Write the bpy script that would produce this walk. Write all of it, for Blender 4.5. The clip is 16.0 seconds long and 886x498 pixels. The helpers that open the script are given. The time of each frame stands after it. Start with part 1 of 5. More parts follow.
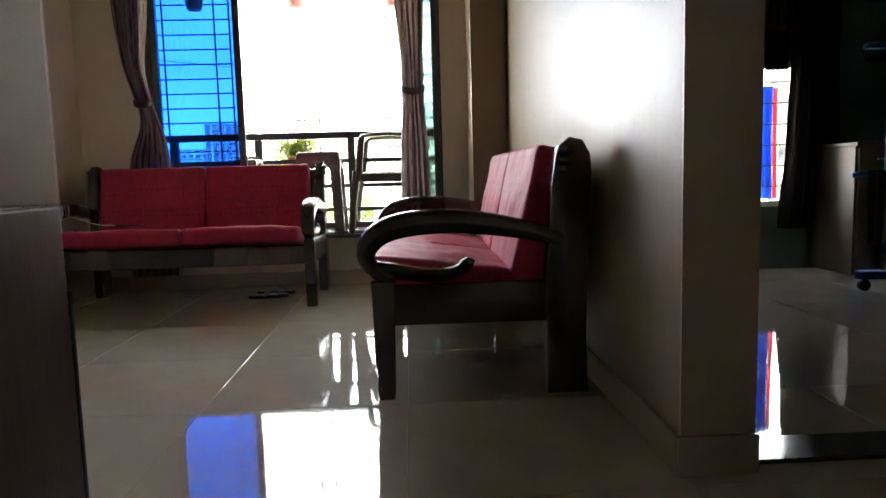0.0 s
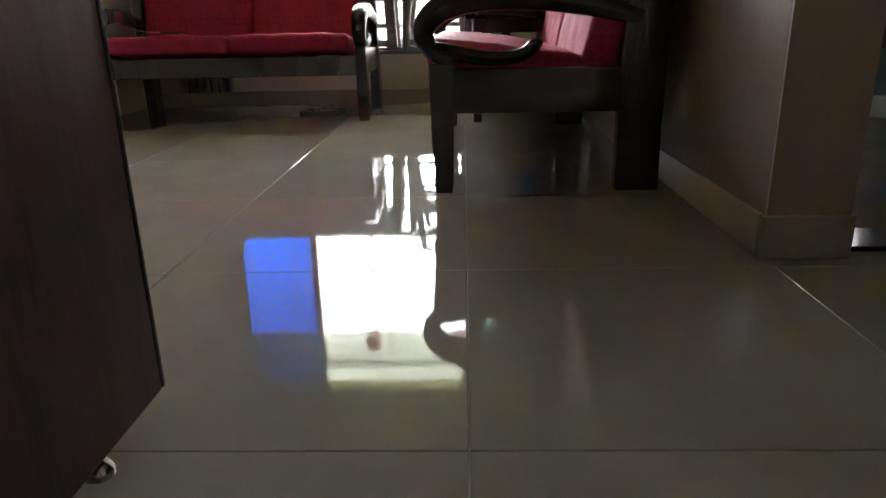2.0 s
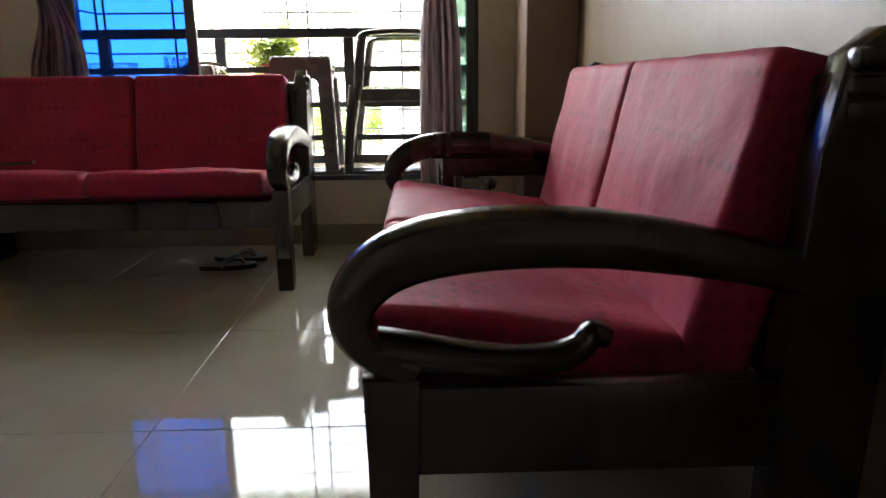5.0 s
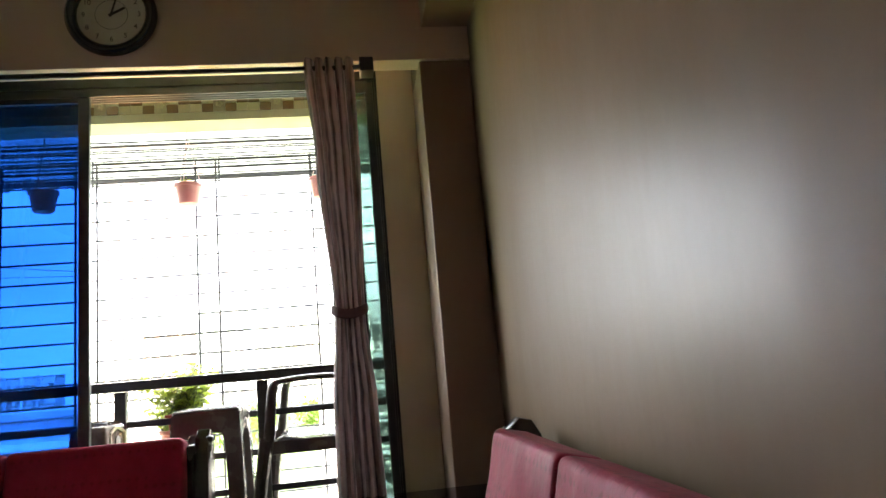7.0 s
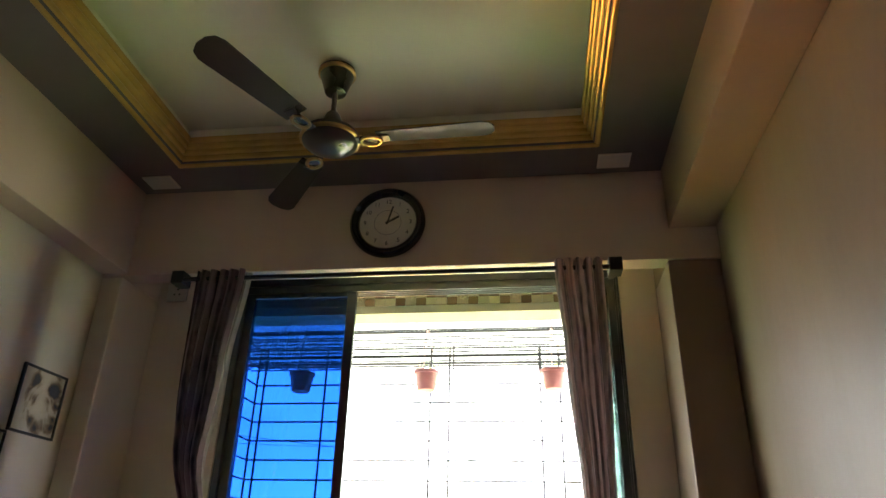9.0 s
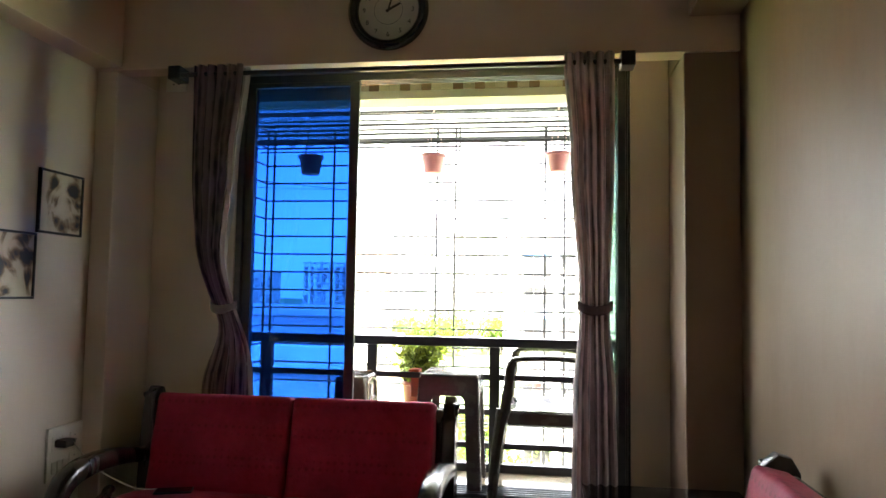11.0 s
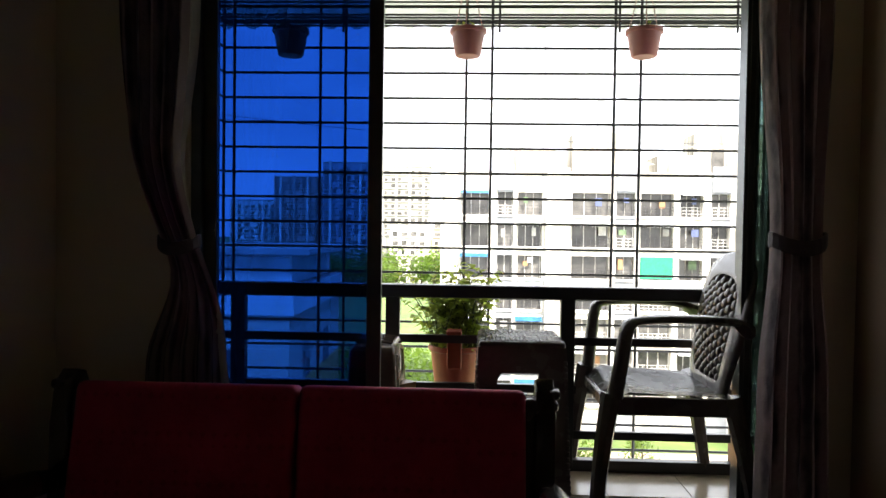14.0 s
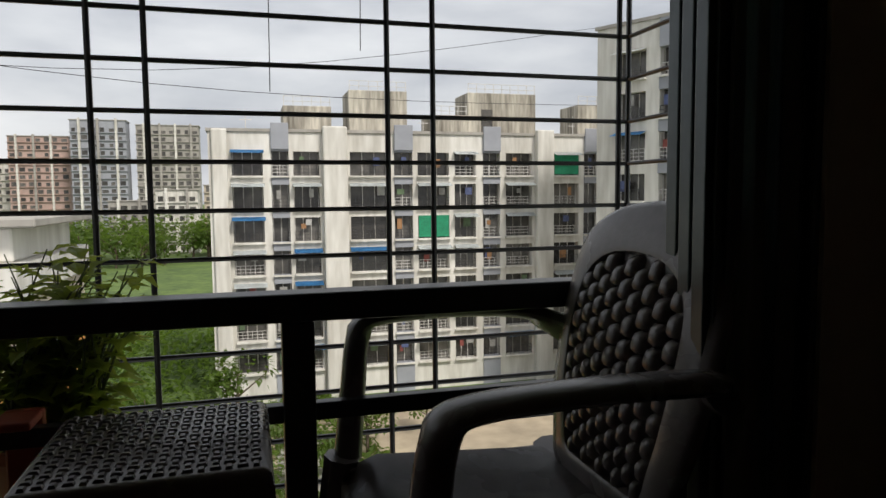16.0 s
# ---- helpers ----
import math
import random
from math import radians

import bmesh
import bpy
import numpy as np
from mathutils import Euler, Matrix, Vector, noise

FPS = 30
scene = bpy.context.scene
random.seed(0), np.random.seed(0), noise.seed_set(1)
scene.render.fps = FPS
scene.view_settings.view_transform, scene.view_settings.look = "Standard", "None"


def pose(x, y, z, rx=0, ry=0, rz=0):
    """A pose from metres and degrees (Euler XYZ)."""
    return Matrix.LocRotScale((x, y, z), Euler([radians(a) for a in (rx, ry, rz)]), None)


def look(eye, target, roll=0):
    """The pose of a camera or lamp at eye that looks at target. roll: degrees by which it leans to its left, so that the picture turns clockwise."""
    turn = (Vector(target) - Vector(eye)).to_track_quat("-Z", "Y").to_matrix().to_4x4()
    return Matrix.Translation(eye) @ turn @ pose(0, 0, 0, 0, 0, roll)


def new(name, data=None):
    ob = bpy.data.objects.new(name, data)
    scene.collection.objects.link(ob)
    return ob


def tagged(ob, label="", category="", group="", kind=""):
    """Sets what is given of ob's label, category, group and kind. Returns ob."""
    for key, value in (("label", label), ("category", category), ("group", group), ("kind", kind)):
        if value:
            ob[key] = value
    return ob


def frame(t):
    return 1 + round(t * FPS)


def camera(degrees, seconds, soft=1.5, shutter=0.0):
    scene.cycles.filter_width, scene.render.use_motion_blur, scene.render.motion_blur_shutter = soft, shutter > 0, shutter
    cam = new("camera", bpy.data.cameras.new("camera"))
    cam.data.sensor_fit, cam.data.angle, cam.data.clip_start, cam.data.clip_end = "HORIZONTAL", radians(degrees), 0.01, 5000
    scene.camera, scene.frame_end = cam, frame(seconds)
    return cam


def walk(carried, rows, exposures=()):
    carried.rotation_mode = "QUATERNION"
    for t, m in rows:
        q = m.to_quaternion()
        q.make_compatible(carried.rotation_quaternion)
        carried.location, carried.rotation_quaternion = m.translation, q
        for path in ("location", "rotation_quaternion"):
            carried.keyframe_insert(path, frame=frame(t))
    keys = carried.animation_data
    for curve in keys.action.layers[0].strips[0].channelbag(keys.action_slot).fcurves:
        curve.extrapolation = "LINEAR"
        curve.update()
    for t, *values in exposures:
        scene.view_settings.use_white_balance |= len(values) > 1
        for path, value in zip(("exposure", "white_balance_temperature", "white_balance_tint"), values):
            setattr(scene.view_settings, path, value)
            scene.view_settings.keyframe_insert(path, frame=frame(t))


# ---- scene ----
cam = camera(65.8, 16.0)
PATH = [
    (0, (0.133, -2.229, 0.745), (0.22, -0.243, 0.528), -1.6),
    (0.5, (0.103, -2.259, 0.582), (0.082, -0.286, 0.26), 1.0),
    (1, (0.125, -2.223, 0.55), (0.074, -0.285, 0.059), -1.2),
    (1.5, (0.112, -2.194, 0.502), (0.056, -0.283, -0.087), -1.1),
    (2, (0.098, -2.14, 0.523), (0.031, -0.243, -0.108), -1.3),
    (2.5, (0.098, -2.028, 0.557), (0.098, -0.138, -0.097), -1.9),
    (2.8, (0.071, -1.923, 0.555), (0.151, -0.033, -0.093), -1.5),
    (3, (0.071, -1.822, 0.575), (0.165, 0.061, -0.092), -1.8),
    (3.2, (0.062, -1.739, 0.598), (0.177, 0.144, -0.066), -1.2),
    (5.3, (0.085, -0.78, 0.84), (0.14, 1.19, 0.475), -0.6),
    (5.5, (0.096, -0.742, 0.875), (0.168, 1.238, 0.600), -0.6),
    (6, (0.122, -0.69, 0.93), (0.247, 1.302, 0.858), -0.5),
    (6.5, (0.148, -0.69, 0.985), (0.382, 1.29, 1.10), -0.5),
    (7, (0.18, -0.64, 1.035), (0.448, 1.313, 1.365), -5.0),
    (7.5, (0.045, -0.62, 0.98), (0.105, 1.30, 1.509), 0.6),
    (8, (-0.086, -0.645, 1.04), (-0.136, 1.22, 1.738), -0.3),
    (8.6, (-0.086, -0.68, 1.06), (-0.296, 1.087, 1.945), 0.4),
    (10.8, (-0.062, -0.775, 1.315), (-0.352, 1.192, 1.505), 1.0),
    (11, (-0.062, -0.778, 1.329), (-0.345, 1.197, 1.457), 0.9),
    (11.5, (-0.06, -0.785, 1.36), (-0.31, 1.198, 1.413), 0.9),
    (12, (-0.07, -0.688, 1.336), (-0.322, 1.296, 1.363), 0.9),
    (12.5, (-0.145, -0.486, 1.30), (-0.452, 1.49, 1.293), 1.2),
    (13, (-0.333, -0.248, 1.295), (-0.598, 1.734, 1.281), 1.1),
    (13.5, (-0.505, 0.022, 1.305), (-0.69, 2.013, 1.262), 0.9),
    (14, (-0.696, 0.32, 1.294), (-0.776, 2.318, 1.244), 0.8),
    (14.5, (-0.738, 0.676, 1.253), (-0.652, 2.673, 1.186), 0.6),
    (15, (-0.65, 1.057, 1.241), (-0.32, 3.025, 1.106), -0.1),
    (15.5, (-0.523, 1.445, 1.228), (-0.033, 3.378, 1.075), -0.6),
    (16, (-0.388, 1.813, 1.254), (0.157, 3.73, 1.093), -0.5),
]
walk(cam, [(t, look(eye, target, roll)) for t, eye, target, roll in PATH],
     exposures=[(0, 5.8), (3, 6.1), (5.5, 5.35), (7.0, 5.1), (8.5, 5.25), (10.8, 5.2), (12.5, 5.2), (13.0, 4.95), (13.5, 4.2), (14.0, 2.75), (14.5, 1.5), (15.0, 0.6), (15.5, 0.3), (16.0, 0.25)])

SKY, SUN = 0.105, 2.8

# ---- world, sun and large lights ----
world = bpy.data.worlds.new("sky")
scene.world = world
world.use_nodes = True
wn, wl = world.node_tree.nodes, world.node_tree.links
wn.clear()
w_out = wn.new("ShaderNodeOutputWorld")
w_bg = wn.new("ShaderNodeBackground")
w_sky = wn.new("ShaderNodeTexSky")
w_sky.sky_type = "NISHITA"
w_sky.sun_disc = False
w_sky.sun_elevation, w_sky.sun_rotation = radians(50), radians(156)
w_sky.air_density, w_sky.dust_density = 1.0, 6.0
w_co = wn.new("ShaderNodeTexCoord")
w_map = wn.new("ShaderNodeMapping")
w_map.inputs["Scale"].default_value = (1.0, 1.0, 3.2)
w_noise = wn.new("ShaderNodeTexNoise")
w_noise.inputs["Scale"].default_value, w_noise.inputs["Detail"].default_value = 2.6, 8.0
w_ramp = wn.new("ShaderNodeValToRGB")
w_ramp.color_ramp.elements[0].position, w_ramp.color_ramp.elements[1].position = 0.36, 0.66
w_ramp.color_ramp.elements[0].color = (4.4, 4.6, 5.0, 1)
w_ramp.color_ramp.elements[1].color = (7.6, 7.7, 7.8, 1)
w_mix = wn.new("ShaderNodeMixRGB")
w_mix.inputs[0].default_value = 0.86
wl.new(w_co.outputs["Generated"], w_map.inputs["Vector"])
wl.new(w_map.outputs["Vector"], w_noise.inputs["Vector"])
wl.new(w_noise.outputs["Fac"], w_ramp.inputs["Fac"])
wl.new(w_sky.outputs["Color"], w_mix.inputs[1])
wl.new(w_ramp.outputs["Color"], w_mix.inputs[2])
wl.new(w_mix.outputs["Color"], w_bg.inputs["Color"])
w_bg.inputs["Strength"].default_value = SKY
wl.new(w_bg.outputs["Background"], w_out.inputs["Surface"])
sun = new("sun", bpy.data.lights.new("sun", "SUN"))
sun.data.energy, sun.data.angle, sun.data.color = SUN, radians(10), (1.0, 0.95, 0.88)
sun.matrix_world = look((0, 0, 30), (-4, 9, 30 - 12))


# ---- materials ----
def mat(name, color, rough=0.5, metal=0.0, scale=12.0, var=0.15, bump=0.05, bscale=None, coat=0.0, spec=0.5, sheen=0.0,
        stretch=(1, 1, 1), tint=None, rvar=0.12, island=False, each=0.0):
    m = bpy.data.materials.new(name)
    m.use_nodes = True
    n, l = m.node_tree.nodes, m.node_tree.links
    b = n["Principled BSDF"]
    co = n.new("ShaderNodeTexCoord")
    mp = n.new("ShaderNodeMapping")
    mp.inputs["Scale"].default_value = stretch
    l.new(co.outputs["Object"], mp.inputs["Vector"])
    big = n.new("ShaderNodeTexNoise")
    big.inputs["Scale"].default_value, big.inputs["Detail"].default_value = scale * 0.22, 3
    fine = n.new("ShaderNodeTexNoise")
    fine.inputs["Scale"].default_value, fine.inputs["Detail"].default_value = scale, 6
    l.new(mp.outputs["Vector"], big.inputs["Vector"])
    l.new(mp.outputs["Vector"], fine.inputs["Vector"])
    add = n.new("ShaderNodeMath")
    add.operation = "ADD"
    l.new(big.outputs["Fac"], add.inputs[0])
    l.new(fine.outputs["Fac"], add.inputs[1])
    rng = n.new("ShaderNodeMapRange")
    rng.inputs["From Min"].default_value, rng.inputs["From Max"].default_value = 0.65, 1.35
    l.new(add.outputs[0], rng.inputs["Value"])
    mx = n.new("ShaderNodeMixRGB")
    c2 = tint or tuple(min(1.0, c * (1 + var)) for c in color)
    mx.inputs[1].default_value = (*[c * (1 - var) for c in color], 1)
    mx.inputs[2].default_value = (*c2, 1)
    l.new(rng.outputs[0], mx.inputs[0])
    last = mx.outputs[0]
    if each:
        ob = n.new("ShaderNodeNewGeometry" if island else "ShaderNodeObjectInfo")
        hs = n.new("ShaderNodeHueSaturation")
        r2 = n.new("ShaderNodeMapRange")
        r2.inputs["To Min"].default_value, r2.inputs["To Max"].default_value = 1 - each, 1 + each
        l.new(ob.outputs["Random Per Island" if island else "Random"], r2.inputs["Value"])
        l.new(r2.outputs[0], hs.inputs["Value"])
        l.new(last, hs.inputs["Color"])
        last = hs.outputs["Color"]
    l.new(last, b.inputs["Base Color"])
    rr = n.new("ShaderNodeMapRange")
    rr.inputs["To Min"].default_value, rr.inputs["To Max"].default_value = max(0.02, rough * (1 - rvar)), min(1, rough * (1 + rvar))
    l.new(big.outputs["Fac"], rr.inputs["Value"])
    l.new(rr.outputs[0], b.inputs["Roughness"])
    b.inputs["Metallic"].default_value = metal
    b.inputs["Specular IOR Level"].default_value = spec
    b.inputs["Coat Weight"].default_value = coat
    b.inputs["Coat Roughness"].default_value = 0.15
    if sheen:
        b.inputs["Sheen Weight"].default_value = sheen
    if bump:
        bn = n.new("ShaderNodeTexNoise")
        bn.inputs["Scale"].default_value, bn.inputs["Detail"].default_value = bscale or scale * 3, 4
        l.new(mp.outputs["Vector"], bn.inputs["Vector"])
        bp = n.new("ShaderNodeBump")
        bp.inputs["Strength"].default_value, bp.inputs["Distance"].default_value = bump, 0.02
        l.new(bn.outputs["Fac"], bp.inputs["Height"])
        l.new(bp.outputs["Normal"], b.inputs["Normal"])
    return m


M_WALL = mat("satin wall paint", (0.66, 0.585, 0.485), 0.42, scale=3.0, var=0.06, bump=0.25, bscale=3.2, rvar=0.25, stretch=(1.6, 1.6, 0.45))
# East copy of the wall paint, darkened because window light brightens that wall.
M_WALLE = mat("satin wall paint darkened against window light", (0.25, 0.187, 0.128), 0.38, spec=0.2, scale=2.6, var=0.14, bump=0.6, bscale=2.0, rvar=0.4, stretch=(1.1, 1.1, 0.5))
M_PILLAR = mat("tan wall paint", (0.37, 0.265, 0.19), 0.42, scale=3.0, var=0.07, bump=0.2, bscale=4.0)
# Shade of the face turned from the window, put into the column's colour.
M_COLSHADE = mat("column colour with painted shade", (0.24, 0.165, 0.12), 0.45, scale=3.0, var=0.08, bump=0.2, bscale=4.0)
M_BEAM = mat("pinkish beam paint", (0.62, 0.49, 0.42), 0.5, scale=4.0, var=0.05, bump=0.08)
M_CEIL = mat("cream ceiling paint", (0.82, 0.80, 0.66), 0.6, scale=3.0, var=0.05, bump=0.04)
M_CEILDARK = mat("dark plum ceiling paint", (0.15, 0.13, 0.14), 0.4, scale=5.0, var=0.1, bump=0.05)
M_GOLD = mat("gilded cornice", (0.60, 0.40, 0.14), 0.32, metal=0.55, scale=9, var=0.2, bump=0.05)
M_TILE = mat("vitrified floor tile", (0.36, 0.325, 0.275), 0.042, scale=5.0, var=0.10, bump=0.012, bscale=5.0, spec=0.33, rvar=0.3, each=0.03)
M_GROUT = mat("floor grout", (0.42, 0.38, 0.32), 0.8, scale=60, var=0.2)
M_GRANITE = mat("black granite", (0.018, 0.018, 0.02), 0.12, scale=90, var=0.5, bump=0.01)
M_SKIRT = mat("skirting tile", (0.38, 0.32, 0.25), 0.2, scale=8, var=0.1, bump=0.01)
M_WOOD = mat("dark stained wood", (0.024, 0.014, 0.010), 0.27, scale=26, var=0.3, bump=0.06, stretch=(1, 1, 0.18), coat=0.35)
M_DOOR = mat("dark red-brown laminate", (0.115, 0.054, 0.045), 0.40, scale=22, var=0.3, bump=0.05, stretch=(1, 1, 0.12))
M_DOORUP = mat("beige laminate", (0.50, 0.45, 0.37), 0.45, scale=5, var=0.1, bump=0.04)
M_RED = mat("crimson jacquard cloth", (0.33, 0.022, 0.062), 0.62, scale=26, var=0.18, bump=0.4, bscale=8.0, sheen=0.05, spec=0.22)
rn, rl = M_RED.node_tree.nodes, M_RED.node_tree.links
r_vo = rn.new("ShaderNodeTexVoronoi")
r_vo.distance = "MANHATTAN"
r_vo.inputs["Scale"].default_value, r_vo.inputs["Randomness"].default_value = 30.0, 0.0
r_co = rn.new("ShaderNodeTexCoord")
r_mr = rn.new("ShaderNodeMapRange")
r_mr.inputs["From Min"].default_value, r_mr.inputs["From Max"].default_value = 0.30, 0.42
r_mr.inputs["To Min"].default_value, r_mr.inputs["To Max"].default_value = 0.86, 1.16
r_hs = rn.new("ShaderNodeHueSaturation")
r_old = rn["Principled BSDF"].inputs["Base Color"].links[0].from_socket
rl.new(r_co.outputs["Object"], r_vo.inputs["Vector"])
rl.new(r_vo.outputs["Distance"], r_mr.inputs["Value"])
rl.new(r_mr.outputs[0], r_hs.inputs["Value"])
rl.new(r_old, r_hs.inputs["Color"])
rl.new(r_hs.outputs["Color"], rn["Principled BSDF"].inputs["Base Color"])
M_ALU = mat("dark anodised aluminium", (0.075, 0.085, 0.088), 0.32, metal=0.6, scale=20, var=0.2, bump=0.02)
M_RAIL = mat("black painted steel", (0.026, 0.025, 0.028), 0.34, scale=40, var=0.3, bump=0.05)
M_PLASTIC = mat("dark brown moulded plastic", (0.125, 0.108, 0.104), 0.27, scale=40, var=0.15, bump=0.03)
M_CHROME = mat("worn steel", (0.62, 0.62, 0.6), 0.28, metal=1.0, scale=40, var=0.1, bump=0.02)
M_BRASS = mat("antique brass", (0.55, 0.36, 0.16), 0.28, metal=1.0, scale=30, var=0.15, bump=0.02)
M_WHITEP = mat("ivory plastic", (0.72, 0.70, 0.62), 0.4, scale=20, var=0.04, bump=0.01)
M_BLACKP = mat("black plastic", (0.012, 0.012, 0.014), 0.35, scale=30, var=0.2, bump=0.02)
M_TERRA = mat("terracotta plastic pot", (0.34, 0.062, 0.034), 0.5, scale=14, var=0.15, bump=0.06)
M_PLASTER = mat("white outer plaster", (0.70, 0.69, 0.66), 0.85, scale=4, var=0.12, bump=0.1)
M_BALTILE = mat("balcony floor tile", (0.46, 0.38, 0.27), 0.18, scale=7, var=0.12, bump=0.02)


# ---- mesh helpers ----
def box(bm, lo, hi, bevel=0.0, seg=2):
    vs = [bm.verts.new((x, y, z)) for x in (lo[0], hi[0]) for y in (lo[1], hi[1]) for z in (lo[2], hi[2])]
    fs = [bm.faces.new([vs[i] for i in q]) for q in ((0, 1, 3, 2), (4, 6, 7, 5), (0, 4, 5, 1), (2, 3, 7, 6), (0, 2, 6, 4), (1, 5, 7, 3))]
    if bevel:
        es = list({e for f in fs for e in f.edges})
        bmesh.ops.bevel(bm, geom=es, offset=bevel, segments=seg, profile=0.5, affect="EDGES")
    return bm


def slab(lo, hi, bevel=0.0, seg=2):
    return box(bmesh.new(), lo, hi, bevel, seg)


def tube(bm, pts, r, n=8, caps=True):
    """A round bar along points; r is one radius or one for each point."""
    pts = [Vector(p) for p in pts]
    rs = r if isinstance(r, (list, tuple)) else [r] * len(pts)
    rings = []
    side = None
    for i, p in enumerate(pts):
        d = (pts[min(i + 1, len(pts) - 1)] - pts[max(i - 1, 0)]).normalized()
        if side is None:
            side = d.cross(Vector((0, 0, 1)) if abs(d.z) < 0.9 else Vector((1, 0, 0))).normalized()
        side = (side - d * side.dot(d)).normalized()
        up = d.cross(side)
        rings.append([bm.verts.new(p + rs[i] * (math.cos(a) * side + math.sin(a) * up)) for a in [2 * math.pi * k / n for k in range(n)]])
    for a, b in zip(rings, rings[1:]):
        for k in range(n):
            bm.faces.new((a[k], a[(k + 1) % n], b[(k + 1) % n], b[k]))
    if caps:
        bm.faces.new(rings[0][::-1])
        bm.faces.new(rings[-1])
    return bm


def lathe(bm, prof, n=24, c=(0, 0)):
    """A turned body from (radius, height) pairs round the z axis at c."""
    rings = []
    for r, z in prof:
        rings.append([bm.verts.new((c[0] + max(r, 1e-4) * math.cos(2 * math.pi * k / n), c[1] + max(r, 1e-4) * math.sin(2 * math.pi * k / n), z)) for k in range(n)])
    for a, b in zip(rings, rings[1:]):
        for k in range(n):
            bm.faces.new((a[k], a[(k + 1) % n], b[(k + 1) % n], b[k]))
    bm.faces.new(rings[0][::-1])
    bm.faces.new(rings[-1])
    return bm


def plate(bm, outline, thick, at=Matrix(), bevel=0.0):
    """A board with the given outline (x, z) and thickness along y, moved by at."""
    a = [bm.verts.new(at @ Vector((x, 0, z))) for x, z in outline]
    b = [bm.verts.new(at @ Vector((x, thick, z))) for x, z in outline]
    n = len(outline)
    fs = [bm.faces.new(a), bm.faces.new(b[::-1])]
    fs += [bm.faces.new((a[(i + 1) % n], a[i], b[i], b[(i + 1) % n])) for i in range(n)]
    if bevel:
        es = [e for e in {e for f in fs[:2] for e in f.edges}]
        bmesh.ops.bevel(bm, geom=es, offset=bevel, segments=2, profile=0.5, affect="EDGES")
    return bm


def curve(pts, per=8):
    """A smooth line through points."""
    pts = [Vector(p) for p in pts]
    out = []
    for i in range(len(pts) - 1):
        p0, p1, p2, p3 = pts[max(i - 1, 0)], pts[i], pts[i + 1], pts[min(i + 2, len(pts) - 1)]
        for k in range(per):
            t = k / per
            out.append(0.5 * (2 * p1 + (p2 - p0) * t + (2 * p0 - 5 * p1 + 4 * p2 - p3) * t * t + (3 * p1 - p0 - 3 * p2 + p3) * t ** 3))
    return out + [pts[-1]]


def part(name, bm, material, parent=None, label="", smooth=False, at=None):
    me = bpy.data.meshes.new(name)
    bmesh.ops.recalc_face_normals(bm, faces=bm.faces)
    bm.to_mesh(me)
    bm.free()
    me.materials.append(material)
    if smooth:
        for p in me.polygons:
            p.use_smooth = True
        me.set_sharp_from_angle(angle=radians(42))
    ob = new(name, me)
    if parent is not None:
        ob.parent = parent
    if at is not None:
        ob.matrix_basis = at
    if label:
        tagged(ob, label)
    return ob


def share(name, ob, parent, at):
    """A further piece on the mesh of ob."""
    o = new(name, ob.data)
    o.parent = parent
    o.matrix_basis = at
    return o


def thing(name, label, category, at=Matrix(), group=""):
    ob = new(name)
    ob.empty_display_size = 0.1
    ob.matrix_basis = at
    return tagged(ob, label, category, group)


def setting(name, bm, material, label, category):
    return tagged(part(name, bm, material), label, category, kind="structure")


# ---- plan: the living room ----
XL, XR, YW, YE, ZC = -2.19, 0.765, 2.56, -2.42, 2.83
XJ = 0.945         # far face of the wall between the rooms
YP = -0.645        # end of that wall
W0, W1, WZ0, WZ1 = -1.63, 0.36, 0.350, 2.50   # balcony opening
YO = 2.76          # outer face of the window wall

setting("wall_north", box(box(box(box(bmesh.new(), (XL - 0.2, YW, -0.1), (W0, YO, 3.1)), (W1, YW, -0.1), (XJ, YO, 3.1)), (W0, YW, -0.1), (W1, YO, WZ0 - 0.03)), (W0, YW, WZ1), (W1, YO, 3.1)),
        M_WALL, "beige painted wall round a balcony opening", "wall")
setting("wall_west", slab((XL - 0.2, YE - 0.2, -0.1), (XL, YW, 3.1)), M_WALL, "beige painted side wall with framed pictures", "wall")
setting("wall_east", slab((XR, YP, -0.1), (XJ, YW, 3.1)), M_WALLE, "satin wall behind a sofa, its taupe darkened against window light", "wall")
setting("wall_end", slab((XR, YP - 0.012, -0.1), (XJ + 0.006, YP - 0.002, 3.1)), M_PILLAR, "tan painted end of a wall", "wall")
setting("wall_south", box(box(box(bmesh.new(), (XL - 0.2, YE - 0.2, -0.1), (-0.42, YE, 3.1)), (0.66, YE - 0.2, -0.1), (4.4, YE, 3.1)), (-0.42, YE - 0.2, 2.1), (0.66, YE, 3.1)),
        M_WALL, "beige entrance wall with a doorway", "wall")
setting("beam_north", box(slab((XL, 2.19, 2.37), (XR, 2.30, ZC + 0.02), 0.004), (XL, 2.3005, 2.52), (XR, YW - 0.002, ZC + 0.02)), M_BEAM, "pinkish painted beam over the balcony opening", "beam")
# Tan in place of the pinkish beam paint holds down this beam's brightness.
setting("beam_east", slab((0.555, YP, 2.52), (XR - 0.002, 2.188, ZC + 0.02), 0.004), M_PILLAR, "beam along the side wall, its colour darkened to tan against the light", "beam")
setting("beam_west", slab((XL + 0.002, YE, 2.38), (XL + 0.14, 2.188, ZC + 0.02), 0.004), M_BEAM, "shallow painted beam along the side wall", "beam")
setting("column_east", box(slab((0.535, 2.20, 0.0), (XR - 0.002, YW - 0.002, 2.368), 0.006), (0.535, 2.303, 2.369), (XR - 0.002, YW - 0.002, 2.518)), M_COLSHADE, "corner column with shade painted into its brown", "column")
